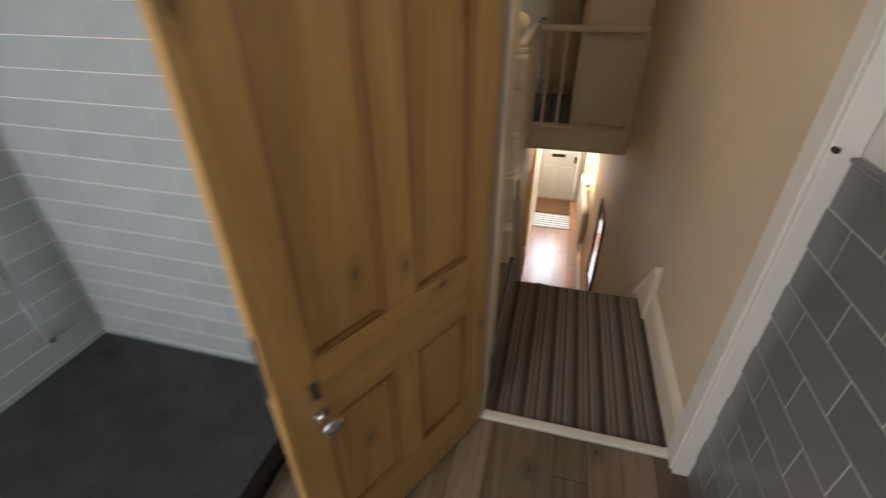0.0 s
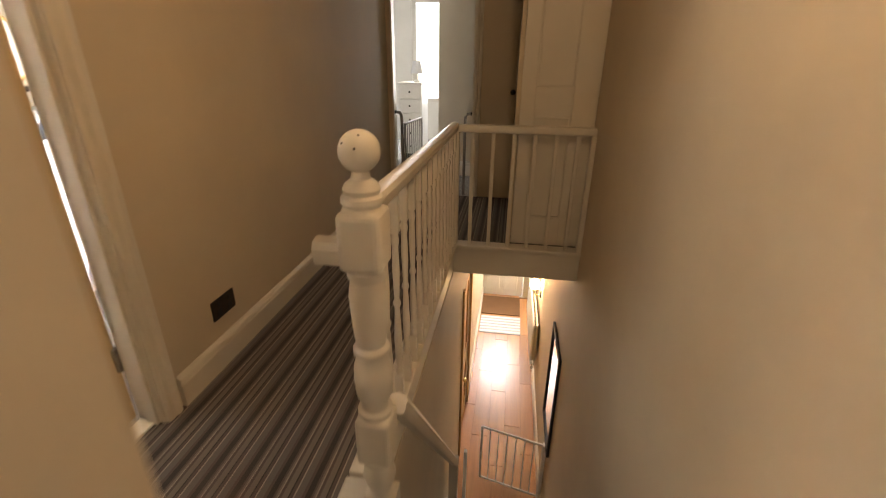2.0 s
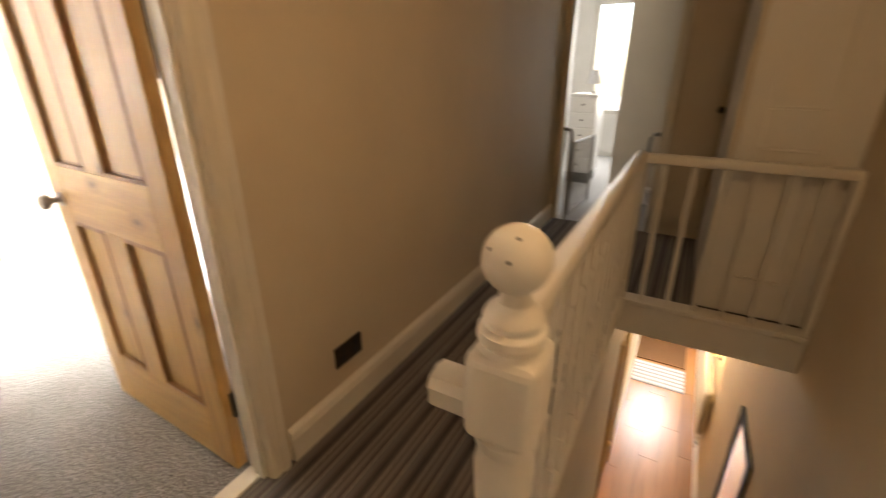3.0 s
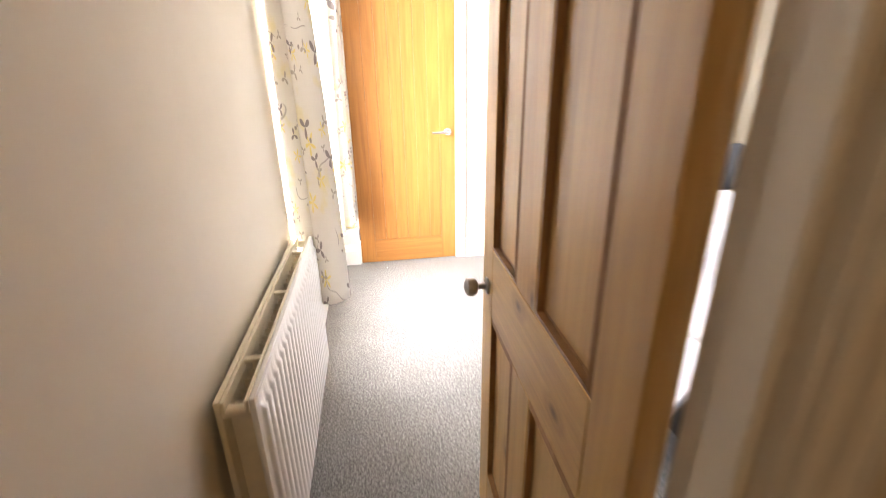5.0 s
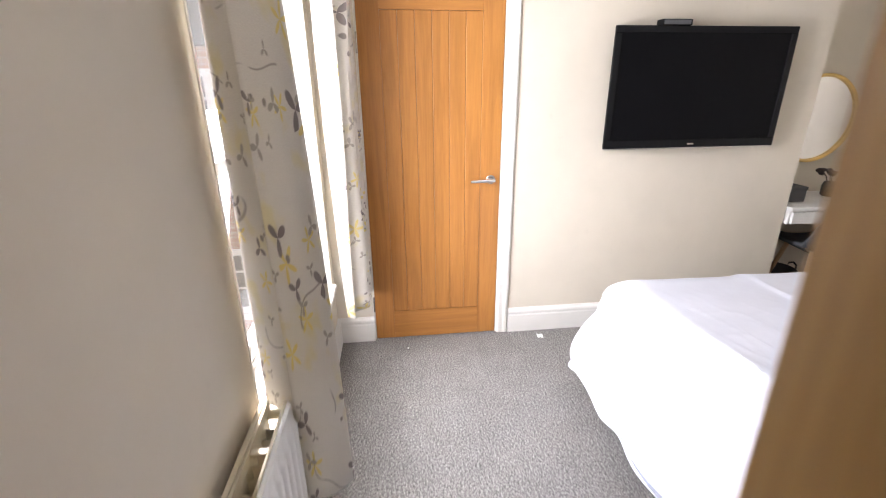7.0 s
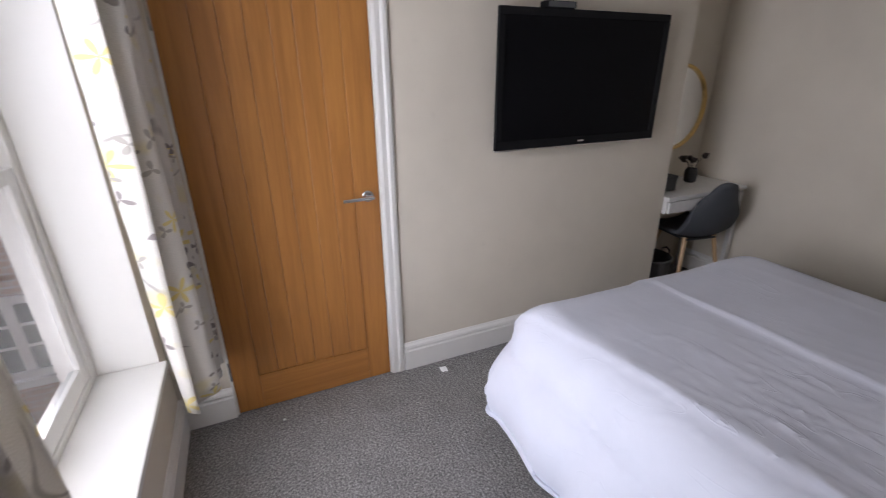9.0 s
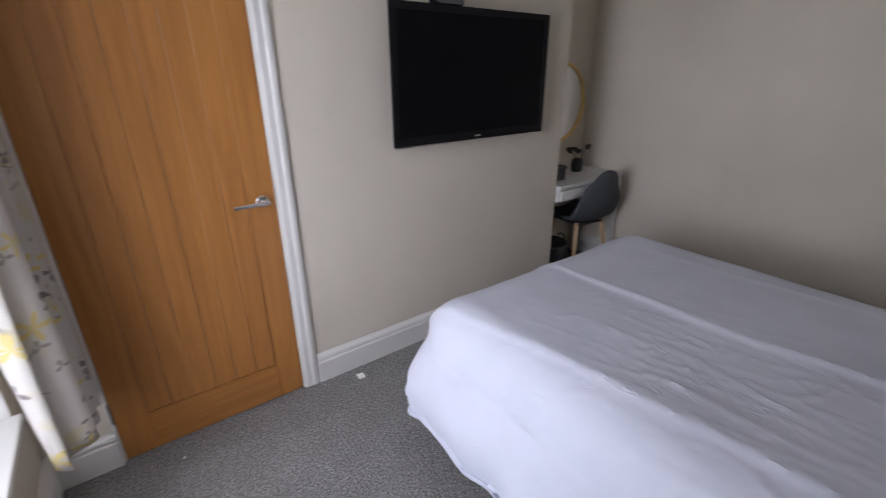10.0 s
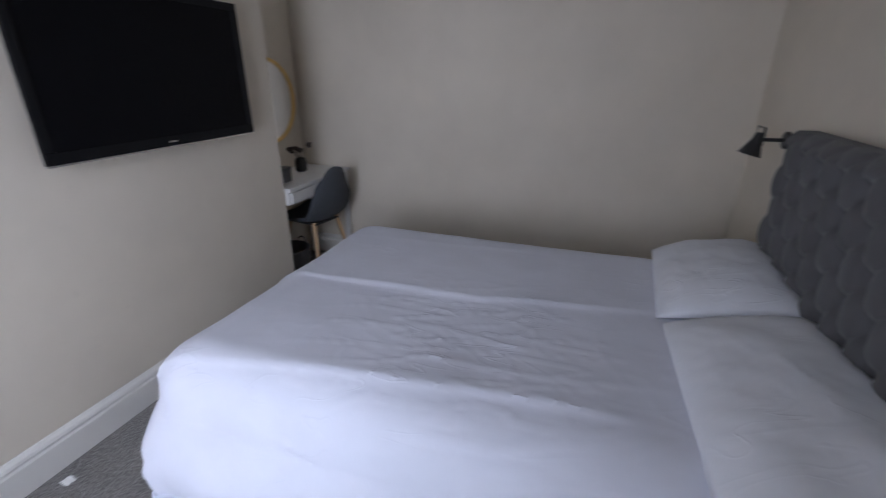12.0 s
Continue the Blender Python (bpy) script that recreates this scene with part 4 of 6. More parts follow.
wpart("reveal", boxes(((wx0 - 0.001, 0.121, wz0 + 0.001), (wx0 + 0.006, Y_S + 0.003, wz1)), ((wx1 - 0.006, 0.121, wz0 + 0.001), (wx1 + 0.001, Y_S + 0.003, wz1)), ((wx0 + 0.006, 0.121, wz1 - 0.006), (wx1 - 0.006, Y_S + 0.003, wz1 + 0.001)), bevel=0.001), M_WHITE, win, "white painted window reveal")
for nm, y, z0, z1 in (("lower_sash", 0.078, wz0 + 0.03, 1.27), ("upper_sash", 0.04, 1.23, wz1 - 0.05)):
    s = wpart(nm, boxes(((wx0 + 0.05, y, z0), (wx0 + 0.10, y + 0.035, z1)), ((wx1 - 0.10, y, z0), (wx1 - 0.05, y + 0.035, z1)), ((wx0 + 0.10, y, z0), (wx1 - 0.10, y + 0.035, z0 + (0.07 if nm[0] == "l" else 0.045))), ((wx0 + 0.10, y, z1 - 0.045), (wx1 - 0.10, y + 0.035, z1)), bevel=0.004), M_WHITE, win)
    g = wpart("pane", boxes(((wx0 + 0.095, y + 0.015, z0 + 0.04), (wx1 - 0.095, y + 0.019, z1 - 0.04))), M_GLASS, s)
    g.visible_shadow = False
pole = thing("curtain_pole", "dark metal curtain pole over the window", "curtain pole", at=(-2.3, 0.425, 2.22))
wpart("pole", tube([(-3.08, 0.425, 2.22), (-1.3, 0.425, 2.22)], 0.013), M_BLACK, pole, smooth=True)
wpart("bracket", tube([(-3.04, 0.348, 2.22), (-3.04, 0.425, 2.22)], 0.008), M_BLACK, pole, smooth=True)
wpart("bracket", tube([(-1.33, 0.348, 2.22), (-1.33, 0.425, 2.22)], 0.008), M_BLACK, pole, smooth=True)


def curtain(name, label, x0, x1, y, z0, z1, folds, depth, seed, lean=0.0):
    """A hanging cloth with soft folds, gathered at the top."""
    n, mrow = folds * 14 + 1, 34

    def place(i, j):
        u, v = i / (n - 1), j / (mrow - 1)
        ph = 2 * math.pi * folds * u + 0.7 * math.sin(5 * u + seed) + 0.35 * math.sin(3 * v + seed)
        d = depth * (0.75 + 0.35 * v) * math.sin(ph) + 0.012 * math.sin(2.1 * ph + 4 * v + seed)
        x = x0 + (x1 - x0) * u + 0.018 * math.cos(ph * 1.0 + seed)
        z = z0 + (z1 - z0) * v + (0.012 * math.sin(ph * 0.7 + seed) if j == 0 else 0)
        return (x, y + d + lean * (1 - v), z)

    c = thing(name, label, "curtain", "floral curtains at the window", at=((x0 + x1) / 2, y, z0))
    wide = (x1 - x0) * 1.7
    bm = grid_bm(n, mrow, place, uv=lambda i, j: (wide * i / (n - 1) + seed, (z1 - z0) * j / (mrow - 1)))
    ob = wpart("cloth", bm, M_FLORAL, c, smooth=True)
    sol = ob.modifiers.new("thickness", "SOLIDIFY")
    sol.thickness = 0.003
    return c


def bunched_curtain(name, label, seed):
    """A curtain pushed to one end of its pole: folds, then a broad leading face across the pole and a return to the wall that stops over the radiator."""
    n, mrow = 91, 34

    def line(u):
        if u < 0.45:
            t = u / 0.45
            return (-1.77 + 0.12 * t, 0.455 + 0.045 * math.sin(2 * math.pi * 1.75 * t + 0.4))
        if u < 0.55:
            t = (u - 0.45) / 0.10
            k = 0.5 - 0.5 * math.cos(math.pi * t)
            return (-1.65 + 0.03 * t, 0.455 + 0.045 * math.sin(2 * math.pi * 1.75 + 0.4) * (1 - k) + 0.095 * k)
        if u < 0.82:
            t = (u - 0.55) / 0.27
            return (-1.62 + 0.045 * t + 0.012 * math.sin(math.pi * t), 0.55 - 0.115 * t)
        t = (u - 0.82) / 0.18
        return (-1.575 - 0.06 * t, 0.435 - 0.088 * t)

    def place(i, j):
        u, v = i / (n - 1), j / (mrow - 1)
        x, y = line(u)
        wave = 0.006 * math.sin(9 * u + 5 * v + seed) * (1 - v)
        foot = 0.45 + 0.006 * math.sin(14 * u + seed) + (0.27 if u > 0.83 else 0.0)
        squeeze = 1 - 0.45 * v ** 1.5
        y = 0.36 + (y - 0.36) * squeeze + 0.012 * v
        return (x + wave + 0.02 * v, y, foot + (2.19 - foot) * v)

    c = thing(name, label, "curtain", "floral curtains at the window", at=(-1.7, 0.45, 0.45))
    bm = grid_bm(n, mrow, place, uv=lambda i, j: (0.95 * i / (n - 1) + seed, 1.74 * j / (mrow - 1)))
    ob = wpart("cloth", bm, M_FLORAL, c, smooth=True)
    sol = ob.modifiers.new("thickness", "SOLIDIFY")
    sol.thickness = 0.003
    return c


bunched_curtain("curtain", "cream floral curtain bunched beside the radiator", 1.3)
curtain("curtain", "cream floral curtain drawn back beside the oak door", -3.04, -2.66, 0.475, 0.405, 2.19, 3, 0.068, 4.1, lean=0.015)

# ---------------------------------------------------------------- radiators


def radiator(name, label, x0, x1, yb, yf, z0, z1, flutes):
    """A double panel radiator with its grille off; runs along x, front towards +y."""
    r = thing(name, label, "radiator", at=((x0 + x1) / 2, (yb + yf) / 2, z0))
    for nm, ya, yc, mat in (("back_panel", yb, yb + 0.014, M_CREAMENAMEL), ("front_panel", yf - 0.014, yf, M_RAD)):
        bm = boxes(((x0, ya, z0), (x1, yc, z1)), bevel=0.005)
        if nm == "front_panel":
            per, nz = 12, 9
            nx = flutes * per + 1

            def press(i, j):
                xx = x0 + 0.02 + (x1 - x0 - 0.04) * i / (nx - 1)
                up = (0, 0.03, 0.05, 0.2, 0.5, 0.8, 0.93, 0.95, 1)[j]
                ph = (i % per) / per
                d = 0.5 - 0.5 * math.cos(2 * math.pi * ph)
                rise = 0.009 * min(1, d * 1.6) * (1 if 2 <= j <= 6 else 0)
                return (xx, yf + 0.0005 + rise, z0 + 0.01 + (z1 - z0 - 0.02) * up)

            join(bm, grid_bm(nx, nz, press))
        wpart(nm, bm, mat, r, smooth=True)
    for k in range(2):
        wpart("top_channel", boxes(((x0, (yb + 0.014, yf - 0.022)[k], z1 - 0.03), (x1, (yb + 0.022, yf - 0.014)[k], z1 - 0.002)), bevel=0.002), M_CREAMENAMEL, r)
    for k in range(3):
        xx = x0 + (x1 - x0) * (0.16, 0.5, 0.84)[k]
        wpart("cross_bar", boxes(((xx - 0.009, yb + 0.014, z1 - 0.02), (xx + 0.009, yf - 0.014, z1 - 0.008)), bevel=0.003), M_CREAMENAMEL, r)
    nf = 26
    for k in range(nf):
        xx = x0 + 0.04 + (x1 - x0 - 0.08) * k / (nf - 1)
        wpart("fin", boxes(((xx - 0.001, yb + 0.0145, z0 + 0.05), (xx + 0.001, yf - 0.0145, z1 - 0.06))), M_CREAMENAMEL, r)
    for xx in (x0 + 0.015, x1 - 0.015):
        wpart("end_pipe", tube([(xx, yb + 0.01, z1 - 0.035), (xx, yf - 0.01, z1 - 0.035)], 0.014), M_CREAMENAMEL, r, smooth=True)
        wpart("valve_tail", tube([(xx, (yb + yf) / 2, 0.0 if z0 > 0 else z0 - 0.12), (xx, (yb + yf) / 2, z0 + 0.03)], 0.008), M_CHROME, r, smooth=True)
        wpart("valve", lathe([(0.013, 0), (0.018, 0.005), (0.018, 0.04), (0.012, 0.05), (0.0005, 0.052)], 14, Matrix.Translation((xx, (yb + yf) / 2, max(0.08, z0 - 0.06) if z0 > 0 else z0 - 0.06))), M_RAD, r, smooth=True)
    for xx in (x0 + 0.2, x1 - 0.2):
        wpart("wall_bracket", boxes(((xx - 0.012, Y_S + 0.001 if z0 > 0 else yb - 0.03, z0 + 0.1), (xx + 0.012, yb + 0.002, z1 - 0.1))), M_RAD, r)
    return r


radiator("radiator", "white double panel radiator under the curtain", -1.60, -0.56, 0.343, 0.425, 0.15, 0.765, 24)

# ---------------------------------------------------------------- bed
BX0, BX1, BY0, BY1, BZ = -2.57, -0.50, 1.75, 3.22, 0.595
bed = thing("bed", "double bed with charcoal buttoned velvet headboard", "bed", at=((BX0 + BX1) / 2, (BY0 + BY1) / 2, 0))
wpart("base", bm_box((BX0 + 0.02, BY0 + 0.02, 0.06), (BX1, BY1 - 0.02, 0.34), 0.015), M_VELVET, bed)
wpart("mattress", bm_box((BX0 + 0.01, BY0 + 0.01, 0.34), (BX1, BY1 - 0.01, 0.575), 0.04, 3), M_PILLOW, bed)
for x in (BX0 + 0.1, BX1 - 0.1):
    for y in (BY0 + 0.1, BY1 - 0.1):
        wpart("foot", lathe([(0.022, 0), (0.028, 0.06)], 12, Matrix.Translation((x, y, 0))), M_BLACK, bed)
HY0, HY1, HZ1 = 1.74, 3.12, 1.275
TU, TV_ = 0.0775, 0.108


def tuft_depth(y, z):
    """Diamond buttoning: deep at the buttons and along the pleats between them."""
    a, b = (y - HY0) / TU, (z - 0.418) / TV_
    p, q = (a + b) / 2, (a - b) / 2
    fp, fq = p - round(p), q - round(q)
    pad = 0.68 * (1 - math.exp(-(fp * fp + fq * fq) / 0.045)) + 0.32 * (abs(math.sin(math.pi * p)) * abs(math.sin(math.pi * q))) ** 0.5
    edge = min(1.0, (y - HY0) / 0.05, (HY1 - y) / 0.05, (HZ1 - z) / 0.05)
    return 0.064 * pad * max(0.0, edge) ** 0.5


nyh, nzh = 170, 124
face = grid_bm(nyh, nzh, lambda i, j: (-0.425 - tuft_depth(HY0 + (HY1 - HY0) * i / (nyh - 1), 0.30 + (HZ1 - 0.30) * j / (nzh - 1)), HY0 + (HY1 - HY0) * i / (nyh - 1), 0.30 + (HZ1 - 0.30) * j / (nzh - 1)))
head = wpart("headboard", face, M_VELVET, bed, "charcoal velvet headboard with deep buttoning", True)
wpart("headboard_back", bm_box((-0.426, HY0, 0.06), (X_HEAD - 0.022, HY1, HZ1), 0.006), M_VELVET, bed)
for b in range(0, 9):
    for a in range(0, 19):
        if (a + b) % 2 == 0:
            y, z = HY0 + a * TU, 0.418 + b * TV_
            if HY0 + 0.05 < y < HY1 - 0.05 and 0.62 < z < HZ1 - 0.04:
                wpart("button", lathe([(0.013, 0), (0.012, 0.005), (0.007, 0.009), (0.0005, 0.010)], 12, Matrix.Translation((-0.428, y, z)) @ pose(0, 0, 0, 0, -90, 0)), M_VELVET, head, smooth=True)


def along(c, x):
    """y of a fold line through (x, y) places, straight from one to the next."""
    for (xa, ya), (xb, yb) in zip(c, c[1:]):
        if x <= xb:
            return ya + (yb - ya) * max(0.0, (x - xa) / (xb - xa))
    return c[-1][1]


FOLDS = (  # line along the bed, height, width towards the window, width away from it
    (((-2.75, 1.72), (-2.43, 1.77), (-1.9, 1.85), (-1.1, 1.91)), 0.026, 0.016, 0.12),
    (((-2.75, 2.42), (-2.4, 2.44), (-1.6, 2.45), (-0.88, 2.57)), 0.018, 0.012, 0.14),
    (((-2.4, 2.98), (-2.0, 3.0), (-1.4, 3.04)), 0.008, 0.012, 0.09),
    (((-1.75, 1.99), (-1.3, 2.01), (-0.95, 2.08)), 0.008, 0.012, 0.04),
    (((-2.0, 2.12), (-1.75, 2.17), (-1.4, 2.15)), 0.007, 0.010, 0.03),
    (((-2.25, 1.66), (-2.0, 1.60), (-1.72, 1.52)), 0.010, 0.012, 0.03),
    (((-1.6, 1.72), (-1.35, 1.74), (-1.15, 1.80)), 0.012, 0.014, 0.03),
    (((-1.45, 1.60), (-1.25, 1.66), (-0.95, 1.70)), 0.014, 0.016, 0.035))


def duvet_height(x, y):
    """Nearly flat cloth with a few crisp lengthwise folds and patches of fine wrinkles."""
    h = 0.009 * noise.noise((x * 1.5, y * 1.9, 3.1)) + 0.003 * noise.noise((x * 5, y * 6, 1.7))
    for line, amp, w0, w1 in FOLDS:
        d = y - along(line, x) - 0.012 * noise.noise((x * 2.3, amp * 900, 0))
        ends = min(1.0, max(0.0, (x - line[0][0] + 0.05) / 0.15)) * min(1.0, max(0.0, (line[-1][0] + 0.1 - x) / 0.25))
        h += amp * ends * (0.7 + 0.5 * noise.noise((x * 1.9, amp * 700, 2.2))) * math.exp(-abs(d) / (w0 if d < 0 else w1))
    centre = math.exp(-((x + 1.55) / 0.55) ** 2 - ((y - 2.1) / 0.42) ** 2)
    ridge = abs(noise.noise((x * 3.0 + 0.8 * y, y * 15.0 - 2.0 * x, 7.7)))
    ridge2 = abs(noise.noise((x * 5.0 - 2.0 * y, y * 7.0 + 2.5 * x, 1.3)))
    return h + centre * (0.0055 * max(0, 0.09 - ridge) / 0.09 + 0.003 * max(0, 0.06 - ridge2) / 0.06)


def duvet():
    nx, ny = 230, 210
    flap, R = 0.62, 0.20
    sx0, sx1, sy0, sy1 = BX0 - flap, -0.82, BY0 - flap, BY1 + flap
    tx0, ty0, ty1 = BX0 + 0.15, BY0 + 0.12, BY1 - 0.12

    def place(i, j):
        x, y = sx0 + (sx1 - sx0) * i / (nx - 1), sy0 + (sy1 - sy0) * j / (ny - 1)
        ex, ey = max(0.0, tx0 - x), max(0.0, ty0 - y, y - ty1)
        sgn = -1 if y < ty0 else 1
        e = math.hypot(ex, ey)
        top = BZ + 0.02 + duvet_height(x, y)
        if e < 1e-6:
            return (x, y, top)
        lim = flap - 0.02 + 0.015 * noise.noise((x * 2.1, y * 2.1, 9.9))
        e2 = min(e, lim)
        dx, dy = -ex / e, sgn * ey / e
        arc = R * math.pi / 2
        if e2 < arc:
            out, down = R * math.sin(e2 / R), R * (1 - math.cos(e2 / R))
        else:
            rest = e2 - arc
            run = x if ey > ex else y
            fold = 0.013 * min(1, rest / 0.2) * math.sin(run * 17 + 2.2 * noise.noise((run * 3, 0, 5)) + 1.0)
            out, down = R + (0.095 if dy < 0 else 0.05) * math.sin(min(1.0, rest / 0.33) * 2.4) + fold, R + rest * 0.95
        bx, by = max(x, tx0), min(max(y, ty0), ty1)
        a = min(e2 / R, math.pi / 2)
        lift = duvet_height(x, y) * (1 if e2 < 0.3 else max(0.35, 1 - (e2 - 0.3) / 0.3))
        out += lift * math.sin(a)
        return (bx + dx * out, by + dy * out, BZ + 0.02 - down + lift * math.cos(a))

    bm = grid_bm(nx, ny, place)
    bmesh.ops.recalc_face_normals(bm, faces=bm.faces[:])
    ob = mesh_ob("duvet", bm, M_DUVET, True)
    for p in ob.data.polygons:
        p.use_smooth = True
    sol = ob.modifiers.new("thickness", "SOLIDIFY")
    sol.thickness, sol.offset = 0.018, -1
    return tagged(ob, "rumpled plain white duvet spread over the bed", "duvet")


duvet()


def pillow(cx, cy, z, lx, ly, h, turn, seed, label):
    n = 44

    def place(i, j):
        a, b = 2 * i / (n - 1) - 1, 2 * j / (n - 1) - 1
        fat = max(0.0, 1 - abs(a) ** 3) ** 0.6 * max(0.0, 1 - abs(b) ** 3) ** 0.6
        pinch = 1 + 0.05 * (a * a * b * b)
        wr = 0.010 * noise.noise((a * 2 + seed, b * 3, 0)) + 0.0045 * max(0.0, 0.14 - abs(noise.noise((a * 2.2 + seed, b * 5.0 + a, 3)))) / 0.14
        return (a * lx / 2 * pinch * (1 - 0.05 * b * b), b * ly / 2 * pinch * (1 - 0.05 * a * a), h * fat + wr * fat)

    up = grid_bm(n, n, place)
    dn = grid_bm(n, n, lambda i, j: (lambda p: (p[0], p[1], -0.25 * p[2]))(place(i, j)))
    join(up, dn)
    bmesh.ops.remove_doubles(up, verts=up.verts[:], dist=1e-5)
    bmesh.ops.recalc_face_normals(up, faces=up.faces[:])
    ob = mesh_ob("pillow", up, M_PILLOW)
    for p in ob.data.polygons:
        p.use_smooth = True
    ob.matrix_world = pose(cx, cy, z, 0, -13, turn)
    return tagged(ob, label, "pillow", "pillows on the bed")


pillow(-0.66, 2.06, 0.660, 0.48, 0.92, 0.085, 2, 0.3, "plump white cotton pillow against the velvet headboard")
pillow(-0.66, 2.885, 0.672, 0.48, 0.76, 0.10, -4, 5.3, "white cotton pillow with a raised corner")

# ---------------------------------------------------------------- wall lamp and sockets by the bed
lamp = thing("wall_lamp", "small matt black adjustable reading lamp on the wall", "wall lamp", at=(X_HEAD, 3.47, 1.19))
wpart("wall_plate", lathe([(0.042, 0), (0.042, 0.012), (0.036, 0.018), (0.0005, 0.02)], 24, Matrix.Translation((X_HEAD, 3.47, 1.19)) @ pose(0, 0, 0, 0, -90, 0)), M_BLACK, lamp, smooth=True)
wpart("arm", tube([(X_HEAD - 0.018, 3.47, 1.19), (X_HEAD - 0.11, 3.46, 1.19)], 0.009), M_BLACK, lamp, smooth=True)
wpart("swivel", tube([(X_HEAD - 0.11, 3.455, 1.16), (X_HEAD - 0.112, 3.455, 1.245), (X_HEAD - 0.14, 3.455, 1.255), (X_HEAD - 0.145, 3.455, 1.2)], 0.006), M_BLACK, lamp, smooth=True)
wpart("shade", lathe([(0.017, 0.06), (0.02, 0.045), (0.024, 0.02), (0.05, -0.045), (0.056, -0.05), (0.052, -0.05), (0.022, 0.018), (0.0005, 0.03)], 24, pose(X_HEAD - 0.14, 3.455, 1.165, 0, 14, 0)), M_BLACK, lamp, smooth=True)
sw = thing("light_switch", "white plastic bedside switch plate", "switch", at=(X_HEAD, 3.40, 0.93))
wpart("plate", bm_box((X_HEAD - 0.009, 3.36, 0.89), (X_HEAD - 0.001, 3.446, 0.976), 0.003), M_DESK, sw)
wpart("rocker", bm_box((X_HEAD - 0.013, 3.39, 0.92), (X_HEAD - 0.008, 3.415, 0.945), 0.002), M_DESK, sw)

# ---------------------------------------------------------------- television
tv = thing("television", "large black flat television mounted on the wall", "television", at=(-3.07, 2.41, 1.17))
wpart("housing", bm_box((-3.085, 1.905, 1.185), (-3.055, 2.92, 1.79), 0.008), M_BEZEL, tv)
wpart("bezel", boxes(((-3.058, 1.89, 1.765), (-3.038, 2.932, 1.80)), ((-3.058, 1.89, 1.17), (-3.038, 2.932, 1.215)), ((-3.058, 1.89, 1.215), (-3.038, 1.925, 1.765)), ((-3.058, 2.897, 1.215), (-3.038, 2.932, 1.765)), bevel=0.004), M_BEZEL, tv)
wpart("screen", boxes(((-3.054, 1.925, 1.215), (-3.045, 2.897, 1.765))), M_SCREEN, tv)
wpart("trim_strip", boxes(((-3.06, 1.892, 1.164), (-3.039, 2.930, 1.171)), bevel=0.001), M_CHROME, tv, "thin silver edge strip")
wpart("badge", boxes(((-3.0385, 2.392, 1.186), (-3.0372, 2.43, 1.194))), M_CHROME, tv, "small pale maker's mark")
wpart("bracket", boxes(((X_W + 0.001, 2.2, 1.3), (-3.084, 2.6, 1.65))), M_BLACK, tv)
box = thing("set_top_box", "small black media box on top of the television", "media box", at=(-3.06, 2.20, 1.80))
wpart("case", bm_box((-3.085, 2.13, 1.8005), (-3.03, 2.30, 1.83), 0.005), M_BEZEL, box)
wpart("front", bm_box((-3.031, 2.14, 1.804), (-3.0285, 2.29, 1.826), 0.001), M_GREYBOX, box)

# ---------------------------------------------------------------- desk corner
desk = thing("desk", "narrow white lacquered desk with a drawer in the alcove", "desk", at=(-3.28, 3.6, 0))
wpart("desktop", bm_box((-3.49, 3.215, 0.745), (-3.07, 3.985, 0.77), 0.004), M_DESK, desk)
wpart("apron", bm_box((-3.48, 3.222, 0.655), (-3.09, 3.98, 0.744), 0.002), M_DESK, desk)
wpart("drawer", bm_box((-3.089, 3.235, 0.66), (-3.072, 3.965, 0.735), 0.003), M_DESK, desk)
for x, y in ((-3.46, 3.24), (-3.46, 3.96), (-3.10, 3.96)):
    wpart("leg", bm_box((x - 0.018, y - 0.018, 0.0), (x + 0.018, y + 0.018, 0.655), 0.004), M_DESK, desk)
chair = thing("desk_chair", "grey upholstered shell chair with tapered beech legs", "chair", at=(-3.225, 3.635, 0), turn=-10)


def shell_place(i, j, n=26, mrow=30):
    u, v = 2 * i / (n - 1) - 1, j / (mrow - 1)
    if v < 0.5:
        t = v / 0.5
        x, z = -0.21 + 0.36 * t, 0.455 - 0.012 * math.sin(math.pi * t)
        wd = 0.20 + 0.02 * math.sin(math.pi * t)
    else:
        t = (v - 0.5) / 0.5
        a = t * math.pi / 2.15
        x, z = 0.15 + 0.085 * math.sin(min(a * 1.6, 1.45)) + 0.05 * t, 0.455 + 0.40 * t ** 1.25
        wd = 0.215 - 0.03 * t - 0.075 * max(0, t - 0.6) ** 1.3 * 2.2
    curve = 0.05 * u * u
    return (x - (curve * 1.1 if v > 0.5 else 0) * min(1, max(0, (v - 0.5) * 3)), u * wd, z + (curve * 0.8 if v < 0.5 else 0.04 * u * u * (1 - t) - 0.13 * abs(u) ** 2.6 * t * t))


sh = part("seat_shell", grid_bm(26, 30, shell_place), M_CHAIRCLOTH, chair, smooth=True)
sol = sh.modifiers.new("thickness", "SOLIDIFY")
sol.thickness, sol.offset = 0.028, 0
for sx in (-1, 1):
    for sy in (-1, 1):
        top, foot = Vector((0.02 + 0.12 * sx, 0.12 * sy, 0.445)), Vector((0.02 + 0.20 * sx, 0.19 * sy, 0.0))
        d = (top - foot)
        part("leg", lathe([(0.010, 0), (0.017, d.length)], 12, Matrix.Translation(foot) @ d.to_track_quat("Z", "Y").to_matrix().to_4x4()), M_BEECH, chair, smooth=True)
part("under_frame", boxes(((-0.12, -0.13, 0.425), (0.16, 0.13, 0.44)), bevel=0.004), M_BLACK, chair)
basket = thing("storage_basket", "dark grey fabric storage basket under the desk", "basket", at=(-3.30, 3.42, 0))
